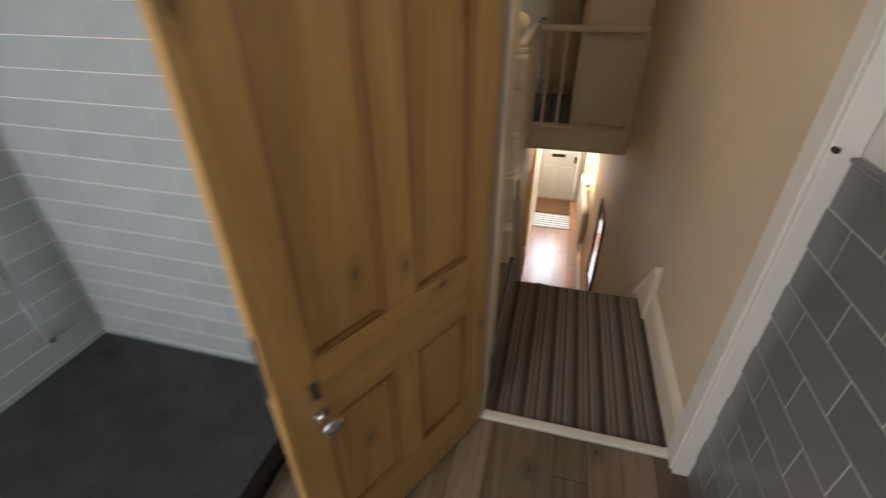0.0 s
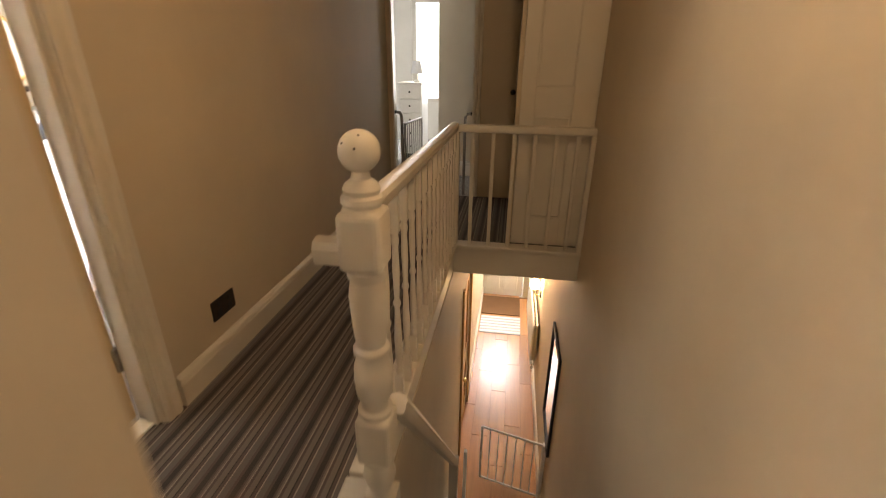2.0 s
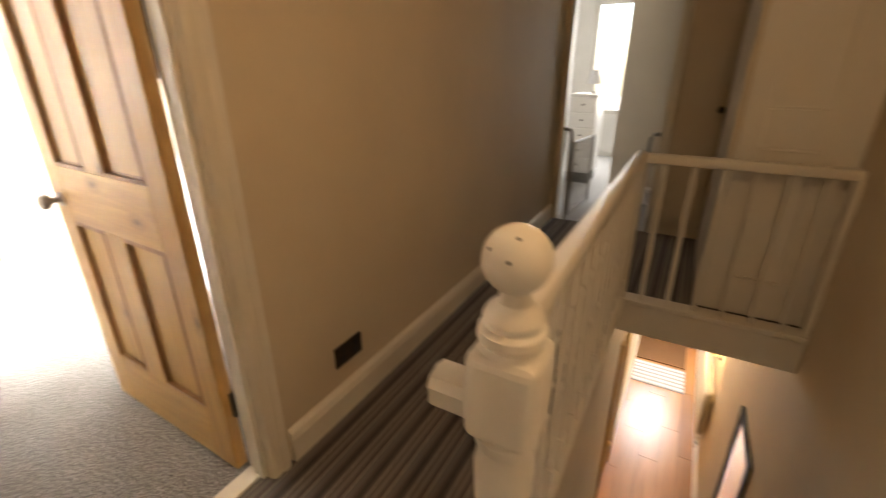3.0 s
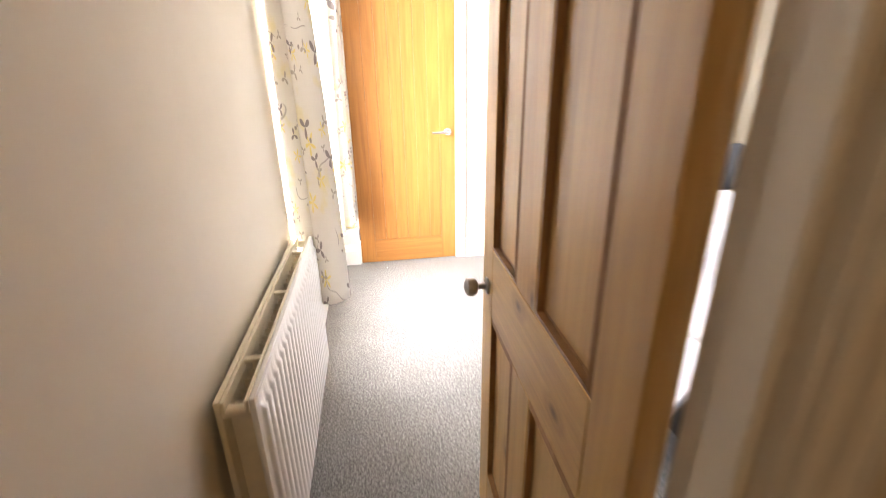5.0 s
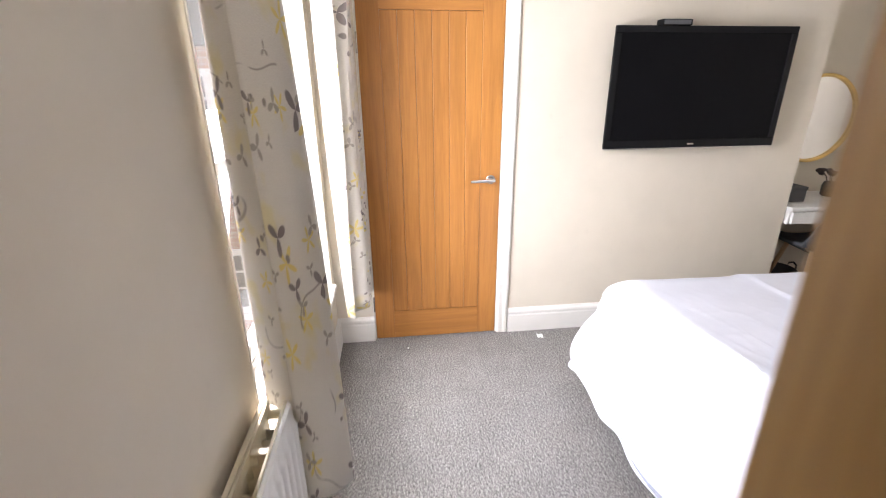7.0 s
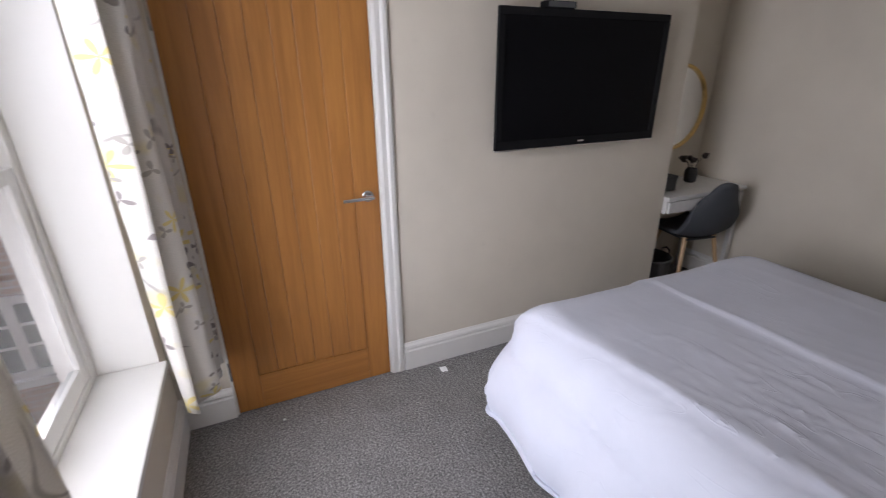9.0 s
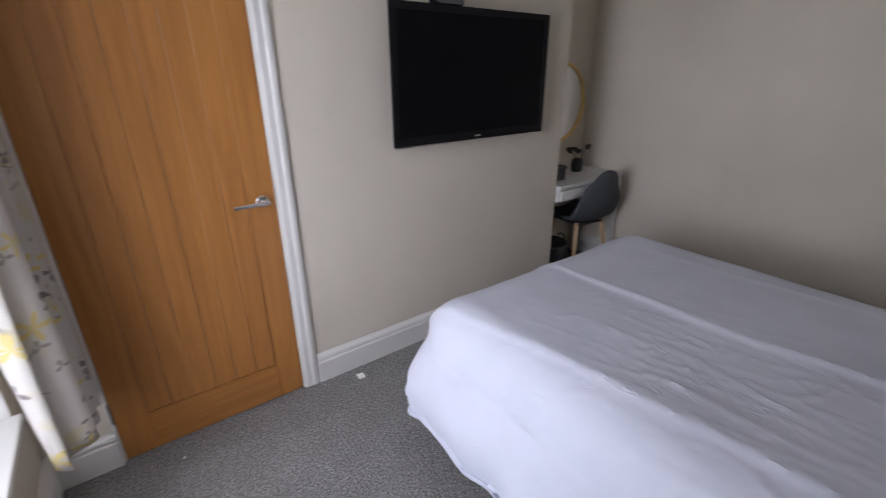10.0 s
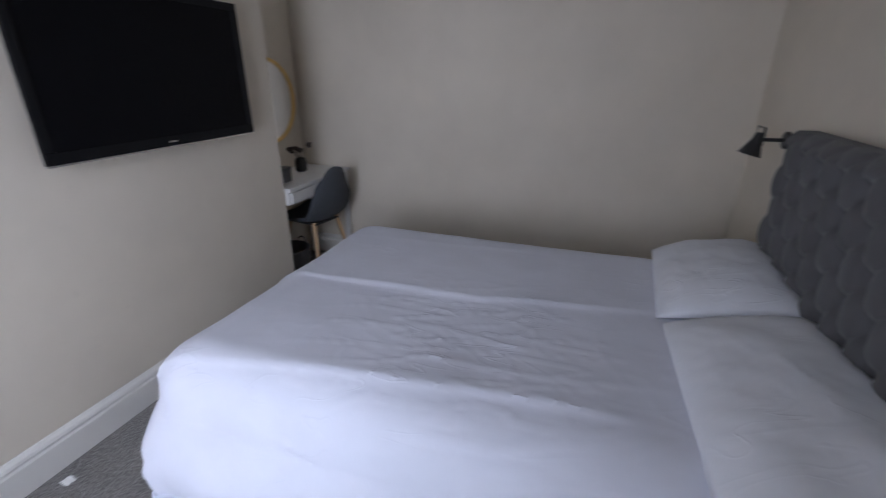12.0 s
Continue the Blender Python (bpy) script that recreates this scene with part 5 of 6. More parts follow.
wpart("body", lathe([(0.115, 0.0), (0.125, 0.01), (0.145, 0.24), (0.152, 0.25), (0.145, 0.258), (0.138, 0.25), (0.12, 0.02), (0.0005, 0.018)], 28, Matrix.Translation((-3.30, 3.42, 0.0))), M_GREYBOX, basket, smooth=True)
for sy in (-1, 1):
    wpart("handle", tube([(-3.34, 3.42 + sy * 0.146, 0.23), (-3.33, 3.42 + sy * 0.156, 0.275), (-3.30, 3.42 + sy * 0.158, 0.29), (-3.27, 3.42 + sy * 0.156, 0.275), (-3.26, 3.42 + sy * 0.146, 0.23)], 0.006, 8), M_BLACK, basket, smooth=True)
mir = thing("round_mirror", "round wall mirror with a thin brass rim", "mirror", at=(-3.498, 3.64, 1.28))
ring = [(math.cos(2 * math.pi * k / 48), math.sin(2 * math.pi * k / 48)) for k in range(49)]
MR = 0.285
wpart("rim", tube([(-3.480, 3.64 + MR * c, 1.28 + MR * s) for c, s in ring], 0.012, 10), M_BRASS, mir, "thin brass rim", True)
wpart("glass", lathe([(MR, 0), (MR, 0.012), (0.0005, 0.0121)], 48, Matrix.Translation((-3.499, 3.64, 1.28)) @ pose(0, 0, 0, 0, 90, 0)), M_MIRROR, mir)
bx = thing("storage_box", "small dark grey box on the desk", "box", at=(-3.25, 3.36, 0.77))
wpart("body", bm_box((-3.33, 3.26, 0.7705), (-3.20, 3.42, 0.85), 0.004), M_GREYBOX, bx)
wpart("lid", bm_box((-3.334, 3.256, 0.85), (-3.196, 3.424, 0.872), 0.004), M_GREYBOX, bx)
vase = thing("vase", "dark vase with dried flowers on the desk", "vase", at=(-3.33, 3.72, 0.77))
wpart("pot", lathe([(0.03, 0), (0.042, 0.01), (0.045, 0.07), (0.036, 0.10), (0.032, 0.10), (0.03, 0.02), (0.0005, 0.015)], 20, Matrix.Translation((-3.33, 3.72, 0.7705))), M_BLACK, vase, smooth=True)
rv = random.Random(4)
for k in range(7):
    tip = Vector((-3.33 + rv.uniform(-0.06, 0.06), 3.72 + rv.uniform(-0.07, 0.07), 0.77 + rv.uniform(0.15, 0.21)))
    wpart("stem", tube([(-3.33, 3.72, 0.80), tuple((Vector((-3.33, 3.72, 0.88)) + tip) / 2), tuple(tip)], 0.002, 6), M_PLANT, vase)
    bm = bmesh.new()
    bmesh.ops.create_icosphere(bm, subdivisions=2, radius=0.02, matrix=Matrix.Translation(tip))
    for vv in bm.verts:
        vv.co += (vv.co - tip) * 0.8 * noise.noise(vv.co * 60)
    wpart("flower_head", bm, M_PLANT, vase, smooth=True)
scrap = thing("paper_scrap", "crumpled scrap of white paper on the carpet", "litter", at=(-3.016, 1.59, 0))
bm = grid_bm(9, 7, lambda i, j: (-3.03 + 0.006 * i + 0.004 * noise.noise((i, j, 1)), 1.575 + 0.006 * j, 0.004 + 0.016 * abs(noise.noise((i * 0.45, j * 0.5, 3)))))
wpart("sheet", bm, M_PAPER, scrap)
skirt_bits = thing("fluff_speck", "tiny white fluff speck on the carpet", "litter", at=(-2.977, 0.75, 0))
bm = bmesh.new()
bmesh.ops.create_icosphere(bm, subdivisions=1, radius=0.006, matrix=Matrix.Translation((-2.977, 0.75, 0.004)))
wpart("speck", bm, M_PAPER, skirt_bits)

# ---------------------------------------------------------------- landing details
sock = thing("wall_socket", "dark bronze double socket low on the landing wall", "socket", at=(0, 1.395, 0.23))
wpart("plate", bm_box((0.0005, 1.322, 0.210), (0.008, 1.468, 0.296), 0.002), M_SOCKET, sock)
for y in (1.345, 1.415):
    wpart("outlet", bm_box((0.007, y, 0.223), (0.010, y + 0.03, 0.250), 0.001), M_BLACK, sock)
    wpart("rocker", bm_box((0.007, y + 0.008, 0.263), (0.0115, y + 0.022, 0.283), 0.001), M_BLACK, sock)


def safety_gate(name, label, a, b, z0, z1, bars, mat, parent_at, tubes=0.011, pads=False):
    """A tubular child gate between two points on the floor plan."""
    g = thing(name, label, "safety gate", at=parent_at)
    a, b = Vector((*a, 0)), Vector((*b, 0))
    for z in (z0, z1):
        wpart("rail", tube([(a.x, a.y, z), (b.x, b.y, z)], tubes), mat, g, smooth=True)
    for k in range(bars):
        p = a.lerp(b, k / (bars - 1))
        wpart("bar", tube([(p.x, p.y, z0), (p.x, p.y, z1)], tubes * (1 if k in (0, bars - 1) else 0.45), 8), mat, g, smooth=True)
    return g


gate_top = safety_gate("doorway_gate", "open grey tubular safety gate in the front bedroom doorway", (0.14, 4.14), (0.19, 4.69), 0.04, 0.66, 9, M_STEELGREY, (0.42, 4.13, 0))
for x0, s in ((0.115, 1), (0.715, -1)):
    wpart("side_tube", tube([(x0, 4.13, 0.0), (x0, 4.13, 0.70), (x0 - 0.005 * s, 4.13, 0.74), (x0 - 0.02 * s, 4.13, 0.765), (x0 - 0.055 * s, 4.13, 0.77)], 0.014), M_STEELGREY, gate_top, smooth=True)
    wpart("pressure_pad", tube([(x0 - 0.05 * s, 4.13, 0.77), (x0 - 0.064 * s, 4.13, 0.77)], 0.016), M_BLACK, gate_top, "black rubber pressure pad", True)

gate_low = safety_gate("stair_gate", "open white safety gate at the foot of the stairs", (1.645, 3.16), (1.06, 3.30), -2.80, -2.12, 8, M_RAD, (1.35, 3.2, Z_HALL))
wpart("hinge_post", boxes(((1.638, 3.10, Z_HALL), (1.668, 3.16, -2.08)), bevel=0.003), M_RAD, gate_low)
wpart("latch_post", boxes(((0.915, 2.92, Z_HALL), (0.945, 2.96, -2.08)), bevel=0.003), M_RAD, gate_low)
drw = thing("chest_of_drawers", "white chest of drawers with dark knobs", "chest of drawers", at=(-0.12, 5.6, 0))
wpart("carcass", boxes(((-0.26, 5.5, 0.12), (0.03, 5.9, 0.95)), ((-0.27, 5.48, 0.95), (0.04, 5.91, 0.975)), bevel=0.004), M_DESK, drw)
for k in range(5):
    z = 0.14 + 0.162 * k
    d = wpart("drawer", bm_box((-0.25, 5.485, z), (0.02, 5.502, z + 0.15), 0.004), M_DESK, drw)
    wpart("knob", lathe([(0.006, 0), (0.006, 0.012), (0.012, 0.02), (0.0005, 0.026)], 12, Matrix.Translation((-0.115, 5.485, z + 0.08)) @ pose(0, 0, 0, 90, 0, 0)), M_DARKIRON, d, smooth=True)
wpart("plinth", boxes(((-0.24, 5.52, 0.0), (0.01, 5.88, 0.12))), M_BLACK, drw)
ornament = thing("table_lamp", "small white lamp on the chest of drawers", "lamp", at=(-0.06, 5.65, 0.975))
wpart("base", lathe([(0.05, 0), (0.05, 0.01), (0.015, 0.03), (0.012, 0.12)], 16, Matrix.Translation((-0.06, 5.65, 0.9755))), M_DESK, ornament, smooth=True)
wpart("shade", lathe([(0.075, 0.10), (0.045, 0.24), (0.043, 0.24), (0.073, 0.10)], 20, Matrix.Translation((-0.06, 5.65, 0.9755))), M_PILLOW, ornament, smooth=True)
fwin = thing("window_2", "white framed front bedroom window", "window", kind="structure", at=(0.3, 7.45, 0.6))
wpart("window_frame", boxes(((-0.5, 7.42, 0.6), (-0.44, 7.48, 2.1)), ((1.04, 7.42, 0.6), (1.1, 7.48, 2.1)), ((-0.44, 7.42, 0.6), (1.04, 7.48, 0.66)), ((-0.44, 7.42, 2.04), (1.04, 7.48, 2.1)), ((0.27, 7.42, 0.66), (0.33, 7.48, 2.04)), bevel=0.004), M_WHITE, fwin)
g = wpart("pane", boxes(((-0.44, 7.448, 0.66), (1.04, 7.452, 2.04))), M_GLASS, fwin)
g.visible_shadow = False
bwin = thing("window_3", "white framed bathroom window", "window", kind="structure", at=(-0.35, -3.05, 0.55))
wpart("window_frame", boxes(((-0.8, -3.08, 0.55), (-0.75, -3.02, 1.45)), ((0.05, -3.08, 0.55), (0.1, -3.02, 1.45)), ((-0.75, -3.08, 0.55), (0.05, -3.02, 0.6)), ((-0.75, -3.08, 1.4), (0.05, -3.02, 1.45)), bevel=0.004), M_WHITE, bwin)
g = wpart("pane", boxes(((-0.75, -3.052, 0.6), (0.05, -3.048, 1.4))), M_GLASS, bwin)
g.visible_shadow = False
# unseen pendant, added only to hold the landing's fill bulb
light1 = thing("ceiling_light", "unseen white ceiling pendant added for fill light over the stairs", "ceiling light", at=(1.28, 0.85, Z_TOP))
wpart("rose", lathe([(0.05, -0.02), (0.04, 0)], 20, Matrix.Translation((1.28, 0.85, Z_TOP - 0.001))), M_DESK, light1)
wpart("holder", lathe([(0.004, 0.06), (0.02, 0.05), (0.022, 0.0)], 14, Matrix.Translation((1.28, 0.85, 2.0))), M_DESK, light1)
wpart("flex", tube([(1.28, 0.85, Z_TOP - 0.02), (1.28, 0.85, 2.05)], 0.003), M_DESK, light1)

# ---------------------------------------------------------------- hall
door_f = thing("front_door", "white panelled front door with glazed upper lights", "door", at=(1.145, 7.38, Z_HALL))
FX0, FX1, FZ = 0.755, 1.535, Z_HALL
def fbox(lo, hi):
    return ((FX0 + lo[0], 7.37 + lo[1], FZ + lo[2]), (FX0 + hi[0], 7.37 + hi[1], FZ + hi[2]))
wpart("leaf", boxes(fbox((0, 0.01, 0.01), (0.78, 0.045, 0.82)), fbox((0, 0.01, 0.82), (0.12, 0.045, 2.0)), fbox((0.66, 0.01, 0.82), (0.78, 0.045, 2.0)), fbox((0.12, 0.01, 0.82), (0.66, 0.045, 1.12)), fbox((0.12, 0.01, 1.88), (0.66, 0.045, 2.0)), fbox((0.36, 0.01, 1.12), (0.42, 0.045, 1.88)), bevel=0.003), M_WHITE, door_f)
for lo, hi in (((0.1, 0, 0.12), (0.35, 0.012, 0.70)), ((0.43, 0, 0.12), (0.68, 0.012, 0.70))):
    wpart("panel", boxes(fbox(lo, hi), bevel=0.005), M_WHITE, door_f)
for x in (0.12, 0.42):
    gp = wpart("pane", boxes(fbox((x, 0.02, 1.12), (x + 0.24, 0.028, 1.88))), M_GLASS, door_f)
    gp.visible_shadow = False
wpart("letterbox", boxes(fbox((0.26, 0.0, 0.90), (0.52, 0.012, 0.965)), bevel=0.003), M_DARKIRON, door_f, "dark metal letterbox")
wpart("latch", boxes(fbox((0.70, -0.012, 0.80), (0.75, 0.012, 0.93)), bevel=0.004), M_DARKIRON, door_f)
wpart("transom", boxes(((0.742, 7.36, FZ + 2.0), (1.548, 7.46, FZ + 2.06)), bevel=0.003), M_WHITE, door_f)
fan = wpart("fanlight", boxes(((0.745, 7.40, FZ + 2.06), (1.545, 7.406, FZ + 2.355))), M_GLASS, door_f)
fan.visible_shadow = False
hall_mat = thing("doormat", "dark brown coir doormat inside the front door", "doormat", at=(1.13, 6.98, Z_HALL))
wpart("mat", bm_box((0.83, 6.66, Z_HALL), (1.50, 7.30, Z_HALL + 0.014), 0.004), M_MATDARK, hall_mat)
runner = thing("striped_rug", "small grey and white striped rug on the hall floor", "rug", at=(1.17, 6.33, Z_HALL))
wpart("rug", bm_box((0.835, 6.07, Z_HALL), (1.505, 6.60, Z_HALL + 0.010), 0.003), M_RUG, runner)
for k in range(6):
    y = 6.10 + 0.086 * k
    wpart("stripe", boxes(((0.84, y, Z_HALL + 0.009), (1.50, y + 0.043, Z_HALL + 0.0125))), M_RUGPALE, runner)
r2 = radiator("hall_radiator", "white radiator on the hall wall", 0, 1.5, 0.03, 0.09, -0.3, 0.3, 30)
r2.matrix_world = pose(1.605, 5.45, -2.38, 0, 0, 90)
picture = thing("hall_mirror", "tall mirror in a slim black frame on the stair wall", "wall mirror", at=(X_E, 3.23, -1.5))
py0, py1, pz0, pz1 = 2.93, 3.53, -2.02, -0.98
wpart("frame", boxes(((X_E - 0.025, py0, pz0), (X_E - 0.002, py0 + 0.04, pz1)), ((X_E - 0.025, py1 - 0.04, pz0), (X_E - 0.002, py1, pz1)), ((X_E - 0.025, py0 + 0.04, pz0), (X_E - 0.002, py1 - 0.04, pz0 + 0.04)), ((X_E - 0.025, py0 + 0.04, pz1 - 0.04), (X_E - 0.002, py1 - 0.04, pz1)), bevel=0.003), M_BLACK, picture)
wpart("glass", boxes(((X_E - 0.012, py0 + 0.038, pz0 + 0.038), (X_E - 0.006, py1 - 0.038, pz1 - 0.038))), M_MIRROR, picture)
sconce = thing("hall_wall_light", "lit brass wall light with a glass shade", "wall light", at=(X_E, 5.15, -1.5))
wpart("back_plate", lathe([(0.05, 0), (0.05, 0.01), (0.03, 0.02), (0.0005, 0.022)], 20, Matrix.Translation((X_E, 5.15, -1.58)) @ pose(0, 0, 0, 0, -90, 0)), M_DARKIRON, sconce, smooth=True)
wpart("arm", tube([(X_E - 0.01, 5.15, -1.58), (X_E - 0.06, 5.15, -1.60), (X_E - 0.09, 5.15, -1.55), (X_E - 0.09, 5.15, -1.5)], 0.008), M_BRASS, sconce, smooth=True)
wpart("shade", lathe([(0.03, 0), (0.055, 0.02), (0.065, 0.07), (0.05, 0.12), (0.046, 0.12), (0.058, 0.07), (0.02, 0.006)], 20, Matrix.Translation((X_E - 0.09, 5.15, -1.50))), M_SHADE, sconce, "glowing glass shade", True)
hall_door = panel_door("hall_door", "waxed pine door in the hall with brass knob", 0.78, 2.0, (M_PINE, M_PINE_X), (0.79, 3.63, Z_HALL + 0.006), 90, [(0.11, 0.34, 1.0, 1.87), (0.44, 0.67, 1.0, 1.87), (0.11, 0.34, 0.21, 0.79), (0.44, 0.67, 0.21, 0.79)])
ball_knob(hall_door, (0.06, 0.0, 0.95), (0, -1, 0), M_BRASS, 0.026, "brass door knob")
frame6 = thing("door_frame_hall", "pine door frame in the hall", "door frame", kind="structure", at=(0.8, 4.0, Z_HALL))
for y in (3.565, 4.425):
    wpart("architrave", boxes(((0.801, y - 0.005, Z_HALL), (0.822, y + 0.06, Z_HALL + 2.08)), bevel=0.004), M_PINE, frame6)
bracket = thing("corbel", "small cream plaster corbel under the hall ceiling", "corbel", "hall arch corbels", at=(0.83, 4.9, -0.45))
wpart("block", boxes(((0.80, 4.85, -0.5), (0.90, 5.0, -0.231)), ((0.80, 4.83, -0.55), (0.86, 5.02, -0.5)), bevel=0.01), M_IVORY, bracket)
b2 = copy_thing(bracket, pose(1.64, 4.9, -0.45, 0, 0, 180))

# ---------------------------------------------------------------- bathroom things
tray = thing("shower_tray", "low dark slate shower tray", "shower tray", at=(-0.2, -0.6, Z_HALF))
wpart("tray", boxes(((-0.945, -1.35, Z_HALF - 0.012), (0.15, Y_BATH - 0.078, Z_HALF + 0.105)), bevel=0.008), M_SLATE, tray)
wpart("kerb", boxes(((0.15, -1.35, Z_HALF - 0.012), (0.21, Y_BATH - 0.078, Z_HALF + 0.125)), bevel=0.008), M_SLATE, tray)
pipe = thing("shower_rail", "chrome vertical shower rail on the tiled wall", "shower rail", at=(-0.90, -0.42, 0.6))
wpart("rail", tube([(-0.90, -0.42, -0.10), (-0.90, -0.42, 1.5)], 0.014), M_CHROME, pipe, smooth=True)
for z in (-0.09, 1.48):
    wpart("bracket", tube([(-0.945, -0.42, z), (-0.885, -0.42, z)], 0.016), M_CHROME, pipe, smooth=True)

# ---------------------------------------------------------------- outside
structure("ground", boxes(((-60, -80, -3.3), (60, 80, -3.15))), M_GROUND, "grey paved yards", "ground")


def brick_house(name, label, x0, x1, y0, y1, z1, wins):
    """A neighbouring house with sash windows on the side towards the bedroom."""
    h = thing(name, label, "house", at=((x0 + x1) / 2, (y0 + y1) / 2, -3.15))
    wpart("wall", boxes(((x0, y0, -3.15), (x1, y1, z1))), M_BRICK, h)
    bm = bmesh.new()
    pts = [(x0 - 0.2, y0 - 0.2, z1), (x1 + 0.2, y0 - 0.2, z1), (x1 + 0.2, y1 + 0.2, z1), (x0 - 0.2, y1 + 0.2, z1), (x0 - 0.2, (y0 + y1) / 2, z1 + 1.6), (x1 + 0.2, (y0 + y1) / 2, z1 + 1.6)]
    v = [bm.verts.new(p) for p in pts]
    for f in ((0, 1, 5, 4), (2, 3, 4, 5), (0, 4, 3), (1, 2, 5), (0, 3, 2, 1)):
        bm.faces.new([v[k] for k in f])
    bmesh.ops.recalc_face_normals(bm, faces=bm.faces[:])
    wpart("roof", bm, M_ROOF, h)
    for wx, wz, ww, wh in wins:
        w = wpart("window", boxes(((wx, y1 - 0.03, wz), (wx + ww, y1 + 0.02, wz + 0.07)), ((wx, y1 - 0.03, wz + wh - 0.07), (wx + ww, y1 + 0.02, wz + wh)), ((wx, y1 - 0.03, wz + 0.07), (wx + 0.07, y1 + 0.02, wz + wh - 0.07)), ((wx + ww - 0.07, y1 - 0.03, wz + 0.07), (wx + ww, y1 + 0.02, wz + wh - 0.07)), ((wx + ww / 3 - 0.015, y1 - 0.02, wz + 0.07), (wx + ww / 3 + 0.015, y1 + 0.01, wz + wh - 0.07)), ((wx + 2 * ww / 3 - 0.015, y1 - 0.02, wz + 0.07), (wx + 2 * ww / 3 + 0.015, y1 + 0.01, wz + wh - 0.07)), ((wx + 0.07, y1 - 0.02, wz + wh / 2 - 0.02), (wx + ww - 0.07, y1 + 0.012, wz + wh / 2 + 0.02))), M_WHITE, h)
        wpart("pane", boxes(((wx + 0.05, y1 + 0.001, wz + 0.05), (wx + ww - 0.05, y1 + 0.004, wz + wh - 0.05))), M_SCREEN, w)
        wpart("sill", boxes(((wx - 0.06, y1 + 0.001, wz - 0.08), (wx + ww + 0.06, y1 + 0.08, wz))), M_WHITE, h)
    return h


brick_house("neighbour_house", "red brick terraced house with white sash windows", -14, -3.2, -12, -6.5, 1.4, [(-6.2, -2.4, 1.2, 1.3), (-9.2, -2.4, 1.2, 1.3), (-9.2, 0.0, 1.0, 1.1), (-6.0, 0.0, 1.0, 1.1)])
outrigger = brick_house("outrigger_house", "red brick rear extension with slate roof", -14.5, -6.8, -6.4, -0.5, 2.0, [(-12, -2.2, 1.0, 1.2)])
for wy, wz in ((-2.35, -1.62), (-4.6, -1.62), (-2.1, 0.75)):
    ww, wh, xf = 1.15, 1.0, -6.8
    w = wpart("window", boxes(((xf - 0.03, wy, wz), (xf + 0.03, wy + ww, wz + 0.09)), ((xf - 0.03, wy, wz + wh - 0.09), (xf + 0.03, wy + ww, wz + wh)), ((xf - 0.03, wy, wz + 0.09), (xf + 0.03, wy + 0.09, wz + wh - 0.09)), ((xf - 0.03, wy + ww - 0.09, wz + 0.09), (xf + 0.03, wy + ww, wz + wh - 0.09)), ((xf - 0.02, wy + ww / 2 - 0.05, wz + 0.09), (xf + 0.025, wy + ww / 2 + 0.05, wz + wh - 0.09)), ((xf - 0.02, wy + ww / 4 - 0.015, wz + 0.09), (xf + 0.018, wy + ww / 4 + 0.015, wz + wh - 0.09)), ((xf - 0.02, wy + 3 * ww / 4 - 0.015, wz + 0.09), (xf + 0.018, wy + 3 * ww / 4 + 0.015, wz + wh - 0.09)), ((xf - 0.02, wy + 0.09, wz + 0.38), (xf + 0.016, wy + ww - 0.09, wz + 0.41)), ((xf - 0.02, wy + 0.09, wz + 0.64), (xf + 0.016, wy + ww - 0.09, wz + 0.67))), M_WHITE, outrigger)
    wpart("pane", boxes(((xf + 0.001, wy + 0.07, wz + 0.07), (xf + 0.004, wy + ww - 0.07, wz + wh - 0.07))), M_SCREEN, w)
    wpart("sill", boxes(((xf + 0.001, wy - 0.06, wz - 0.09), (xf + 0.09, wy + ww + 0.06, wz))), M_WHITE, outrigger)

# added out of view: stops direct sun at the bathroom window
yard = thing("yard_wall", "unseen brick wall added to keep sun out of the bathroom window", "wall", at=(-0.7, -4.2, -3.15))
wpart("wall", boxes(((-0.9, -5.4, -3.15), (-0.5, -3.11, 2.3))), M_BRICK, yard)
wpart("coping", boxes(((-0.94, -5.44, 2.3), (-0.46, -3.11, 2.38)), bevel=0.01), M_GROUND, yard)

# ---------------------------------------------------------------- pieces: tiles and planks


def shared_piece(name, me, place, parent, turn=(0, 0, 0)):
    o = new(name, me)
    o.parent = parent
    o.matrix_parent_inverse = Matrix.Identity(4)
    root = parent.matrix_basis
    o.matrix_basis = root.inverted() @ pose(*place, *turn)
    return o


def piece_mesh(name, lo, hi, bevel, mat):
    me = bpy.data.meshes.new(name)
    bm = bm_box(lo, hi, bevel, 1)
    bm.to_mesh(me)
    bm.free()
    me.materials.append(mat)
    return me


# dark brick-bond tiles on the bathroom's east wall
dado = structure("tiling_bathroom_east", boxes(((1.703, -2.9, Z_HALF), (1.7195, Y_BATH - 0.082, 0.865))), M_GROUT, "pale grout behind dark grey wall tiles", "tiling")
TW, TH = 0.22, 0.112
me_full = piece_mesh("tile", (-0.004, -TW / 2 + 0.002, 0.002), (0.004, TW / 2 - 0.002, TH - 0.002), 0.0015, M_TILE_DARK)
rows = int((0.865 - Z_HALF) / TH)
for r in range(rows + 1):
    zt = 0.865 - TH * (r + 1)
    if zt < Z_HALF - 0.02:
        break
    y = Y_BATH - 0.085 - (TW / 2 if r % 2 else TW)
    while y > -1.9:
        shared_piece("tile", me_full, (1.7055, y + TW / 2, max(zt, Z_HALF)), dado)
        y -= TW
structure("trim_tile_top", boxes(((1.697, -2.9, 0.866), (1.7195, Y_BATH - 0.082, 0.876)), bevel=0.003), M_TILE_DARK, "dark tile trim along the dado", "trim")
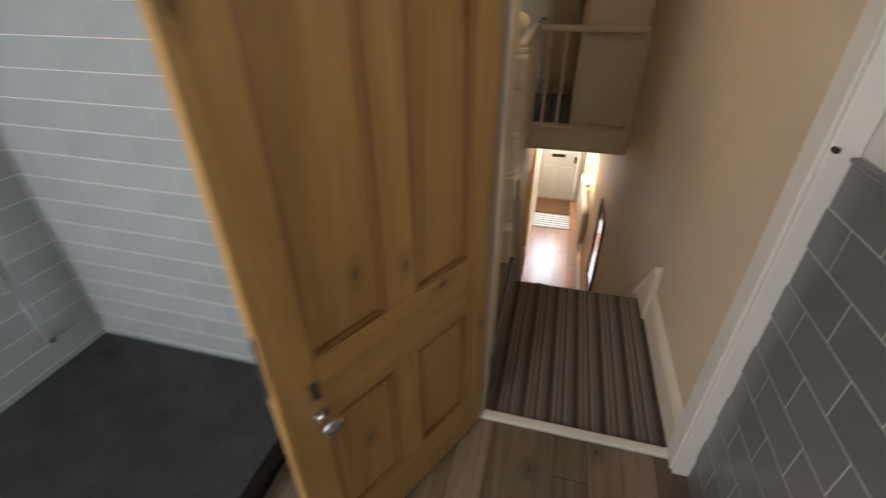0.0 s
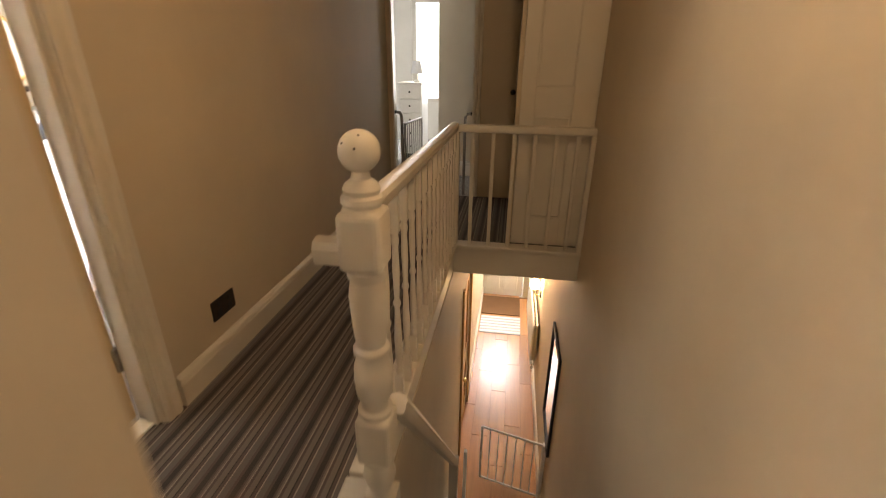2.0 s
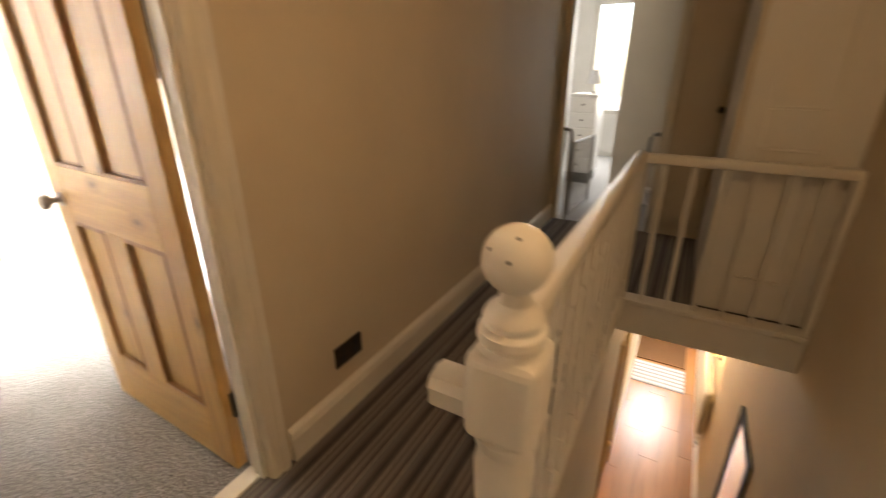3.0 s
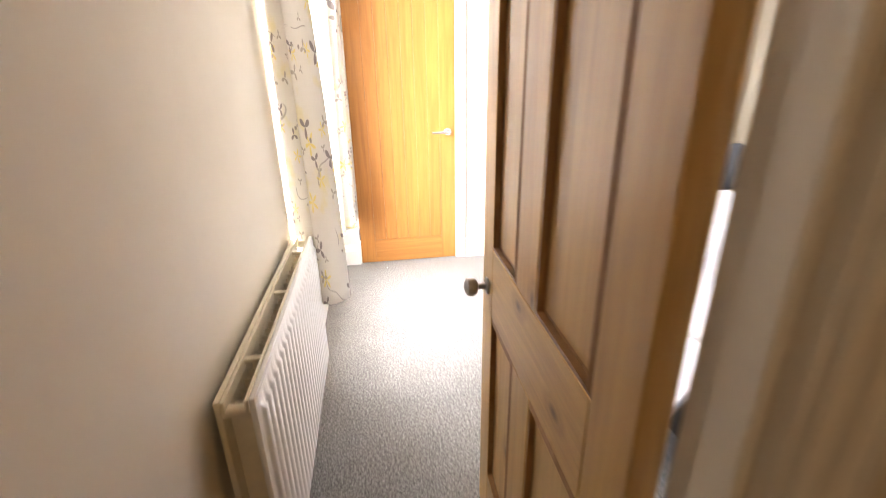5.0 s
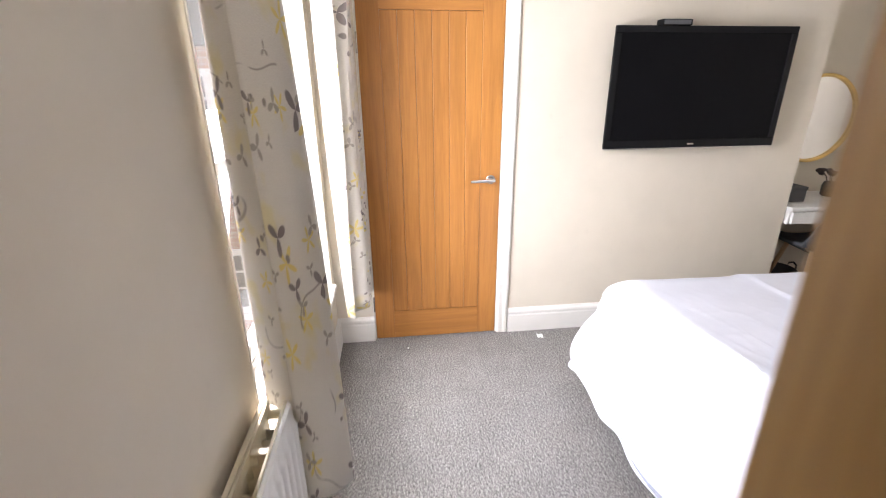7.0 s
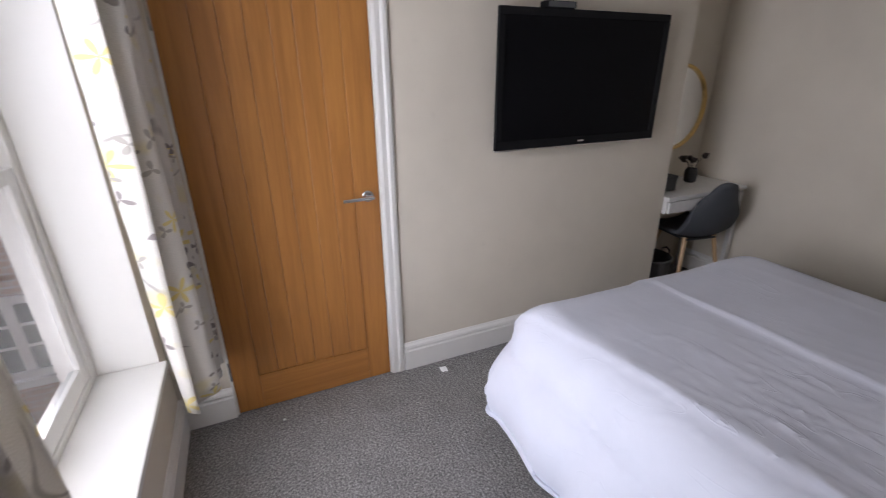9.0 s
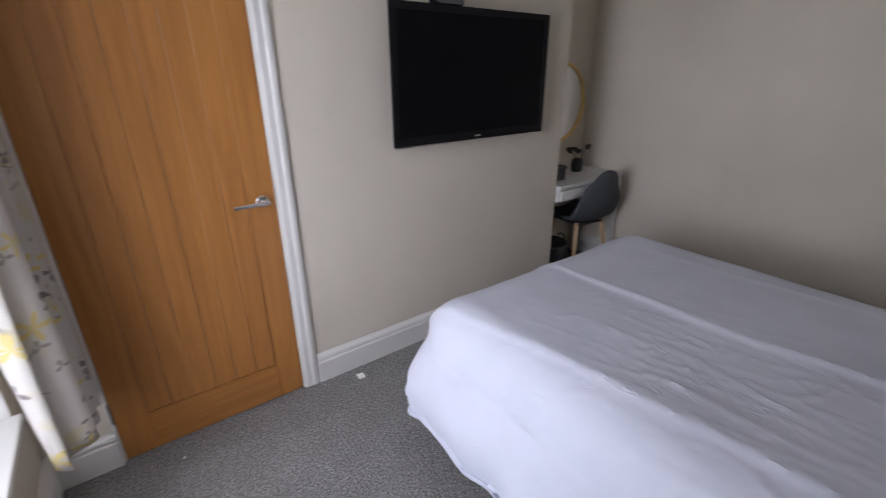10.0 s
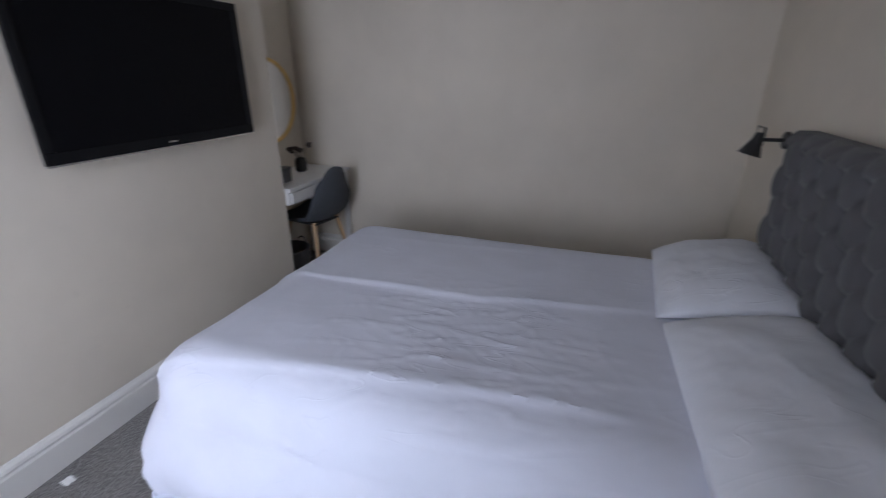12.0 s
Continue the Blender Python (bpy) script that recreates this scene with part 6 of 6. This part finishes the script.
# long pale tiles on the shower walls
pale_n = structure("tiling_shower_north", boxes(((-0.958, Y_BATH - 0.072, Z_HALF), (0.80, Y_BATH - 0.0615, 2.05))), M_WHITE, "white grout behind pale grey shower tiles", "tiling")
pale_w = structure("tiling_shower_west", boxes(((-0.959, -1.9, Z_HALF), (-0.948, Y_BATH - 0.073, 2.05))), M_WHITE, "white grout behind pale grey shower tiles", "tiling")
LW, LH = 0.30, 0.10
me_n = piece_mesh("tile", (0.001, -0.004, 0.002), (LW - 0.001, 0.004, LH - 0.002), 0.0012, M_TILE_PALE)
me_w = piece_mesh("tile", (-0.004, -LW + 0.001, 0.002), (0.004, -0.001, LH - 0.002), 0.0012, M_TILE_PALE)
me_half = piece_mesh("tile", (0.001, -0.004, 0.002), (LW / 2 - 0.001, 0.004, LH - 0.002), 0.0012, M_TILE_PALE)
for r in range(18):
    z = Z_HALF + 0.03 + LH * r
    shift = LW / 2 if r % 2 else 0.0
    if r % 2:
        shared_piece("tile", me_half, (-0.945, Y_BATH - 0.0695, z), pale_n)
    for k in range(5):
        x = -0.945 + LW * k + shift
        if x + LW < 0.81:
            shared_piece("tile", me_n, (x, Y_BATH - 0.0695, z), pale_n)
    for k in range(5):
        shared_piece("tile", me_w, (-0.9505, Y_BATH - 0.078 - LW * k - shift, z), pale_w)
    if r % 2:
        shared_piece("tile", me_half, (-0.9505, Y_BATH - 0.078, z), pale_w, (0, 0, -90))
# weathered planks on the bathroom floor, laminate planks in the hall
bath_planks = structure("floor_bathroom", boxes(((0.22, -2.9, Z_HALF - 0.0115), (1.70, Y_BATH - 0.02, Z_HALF - 0.004))), M_SLATE, "weathered wood-effect plank floor of the bathroom", "floor")
PW = 0.125
OFFS = (1.0, 0.42, 0.75, 0.2, 0.6)
first = {f: piece_mesh("plank", (0.0008, 0.001, -0.003), (PW - 0.0008, 0.9 * f - 0.001, 0.004), 0.0012, M_VINYL) for f in OFFS}
for c in range(12):
    x = 0.22 + PW * c
    f = OFFS[c % 5]
    y = Y_BATH - 0.022 - 0.9 * f
    shared_piece("plank", first[f], (x, y, Z_HALF - 0.004), bath_planks)
    y -= 0.9
    while y > -2.9:
        shared_piece("plank", first[1.0], (x, y, Z_HALF - 0.004), bath_planks)
        y -= 0.9
hall_floor = structure("floor_hall", boxes(((0.78, 2.0, Z_HALL - 0.0115), (X_E, 7.36, Z_HALL - 0.006))), M_MATDARK, "reddish-brown laminate plank floor of the hall", "floor")
HW = 0.19
me_h = piece_mesh("plank", (0.0008, 0.001, -0.005), (HW - 0.0008, 1.198, 0.0), 0.0012, M_LAMINATE)
for c in range(5):
    x = 0.73 + HW * c
    y = 2.0 - (0.0, 0.5, 0.9, 0.3, 0.7)[c]
    while y < 7.3:
        if y > 1.2:
            shared_piece("plank", me_h, (x, y, Z_HALL), hall_floor)
        y += 1.2
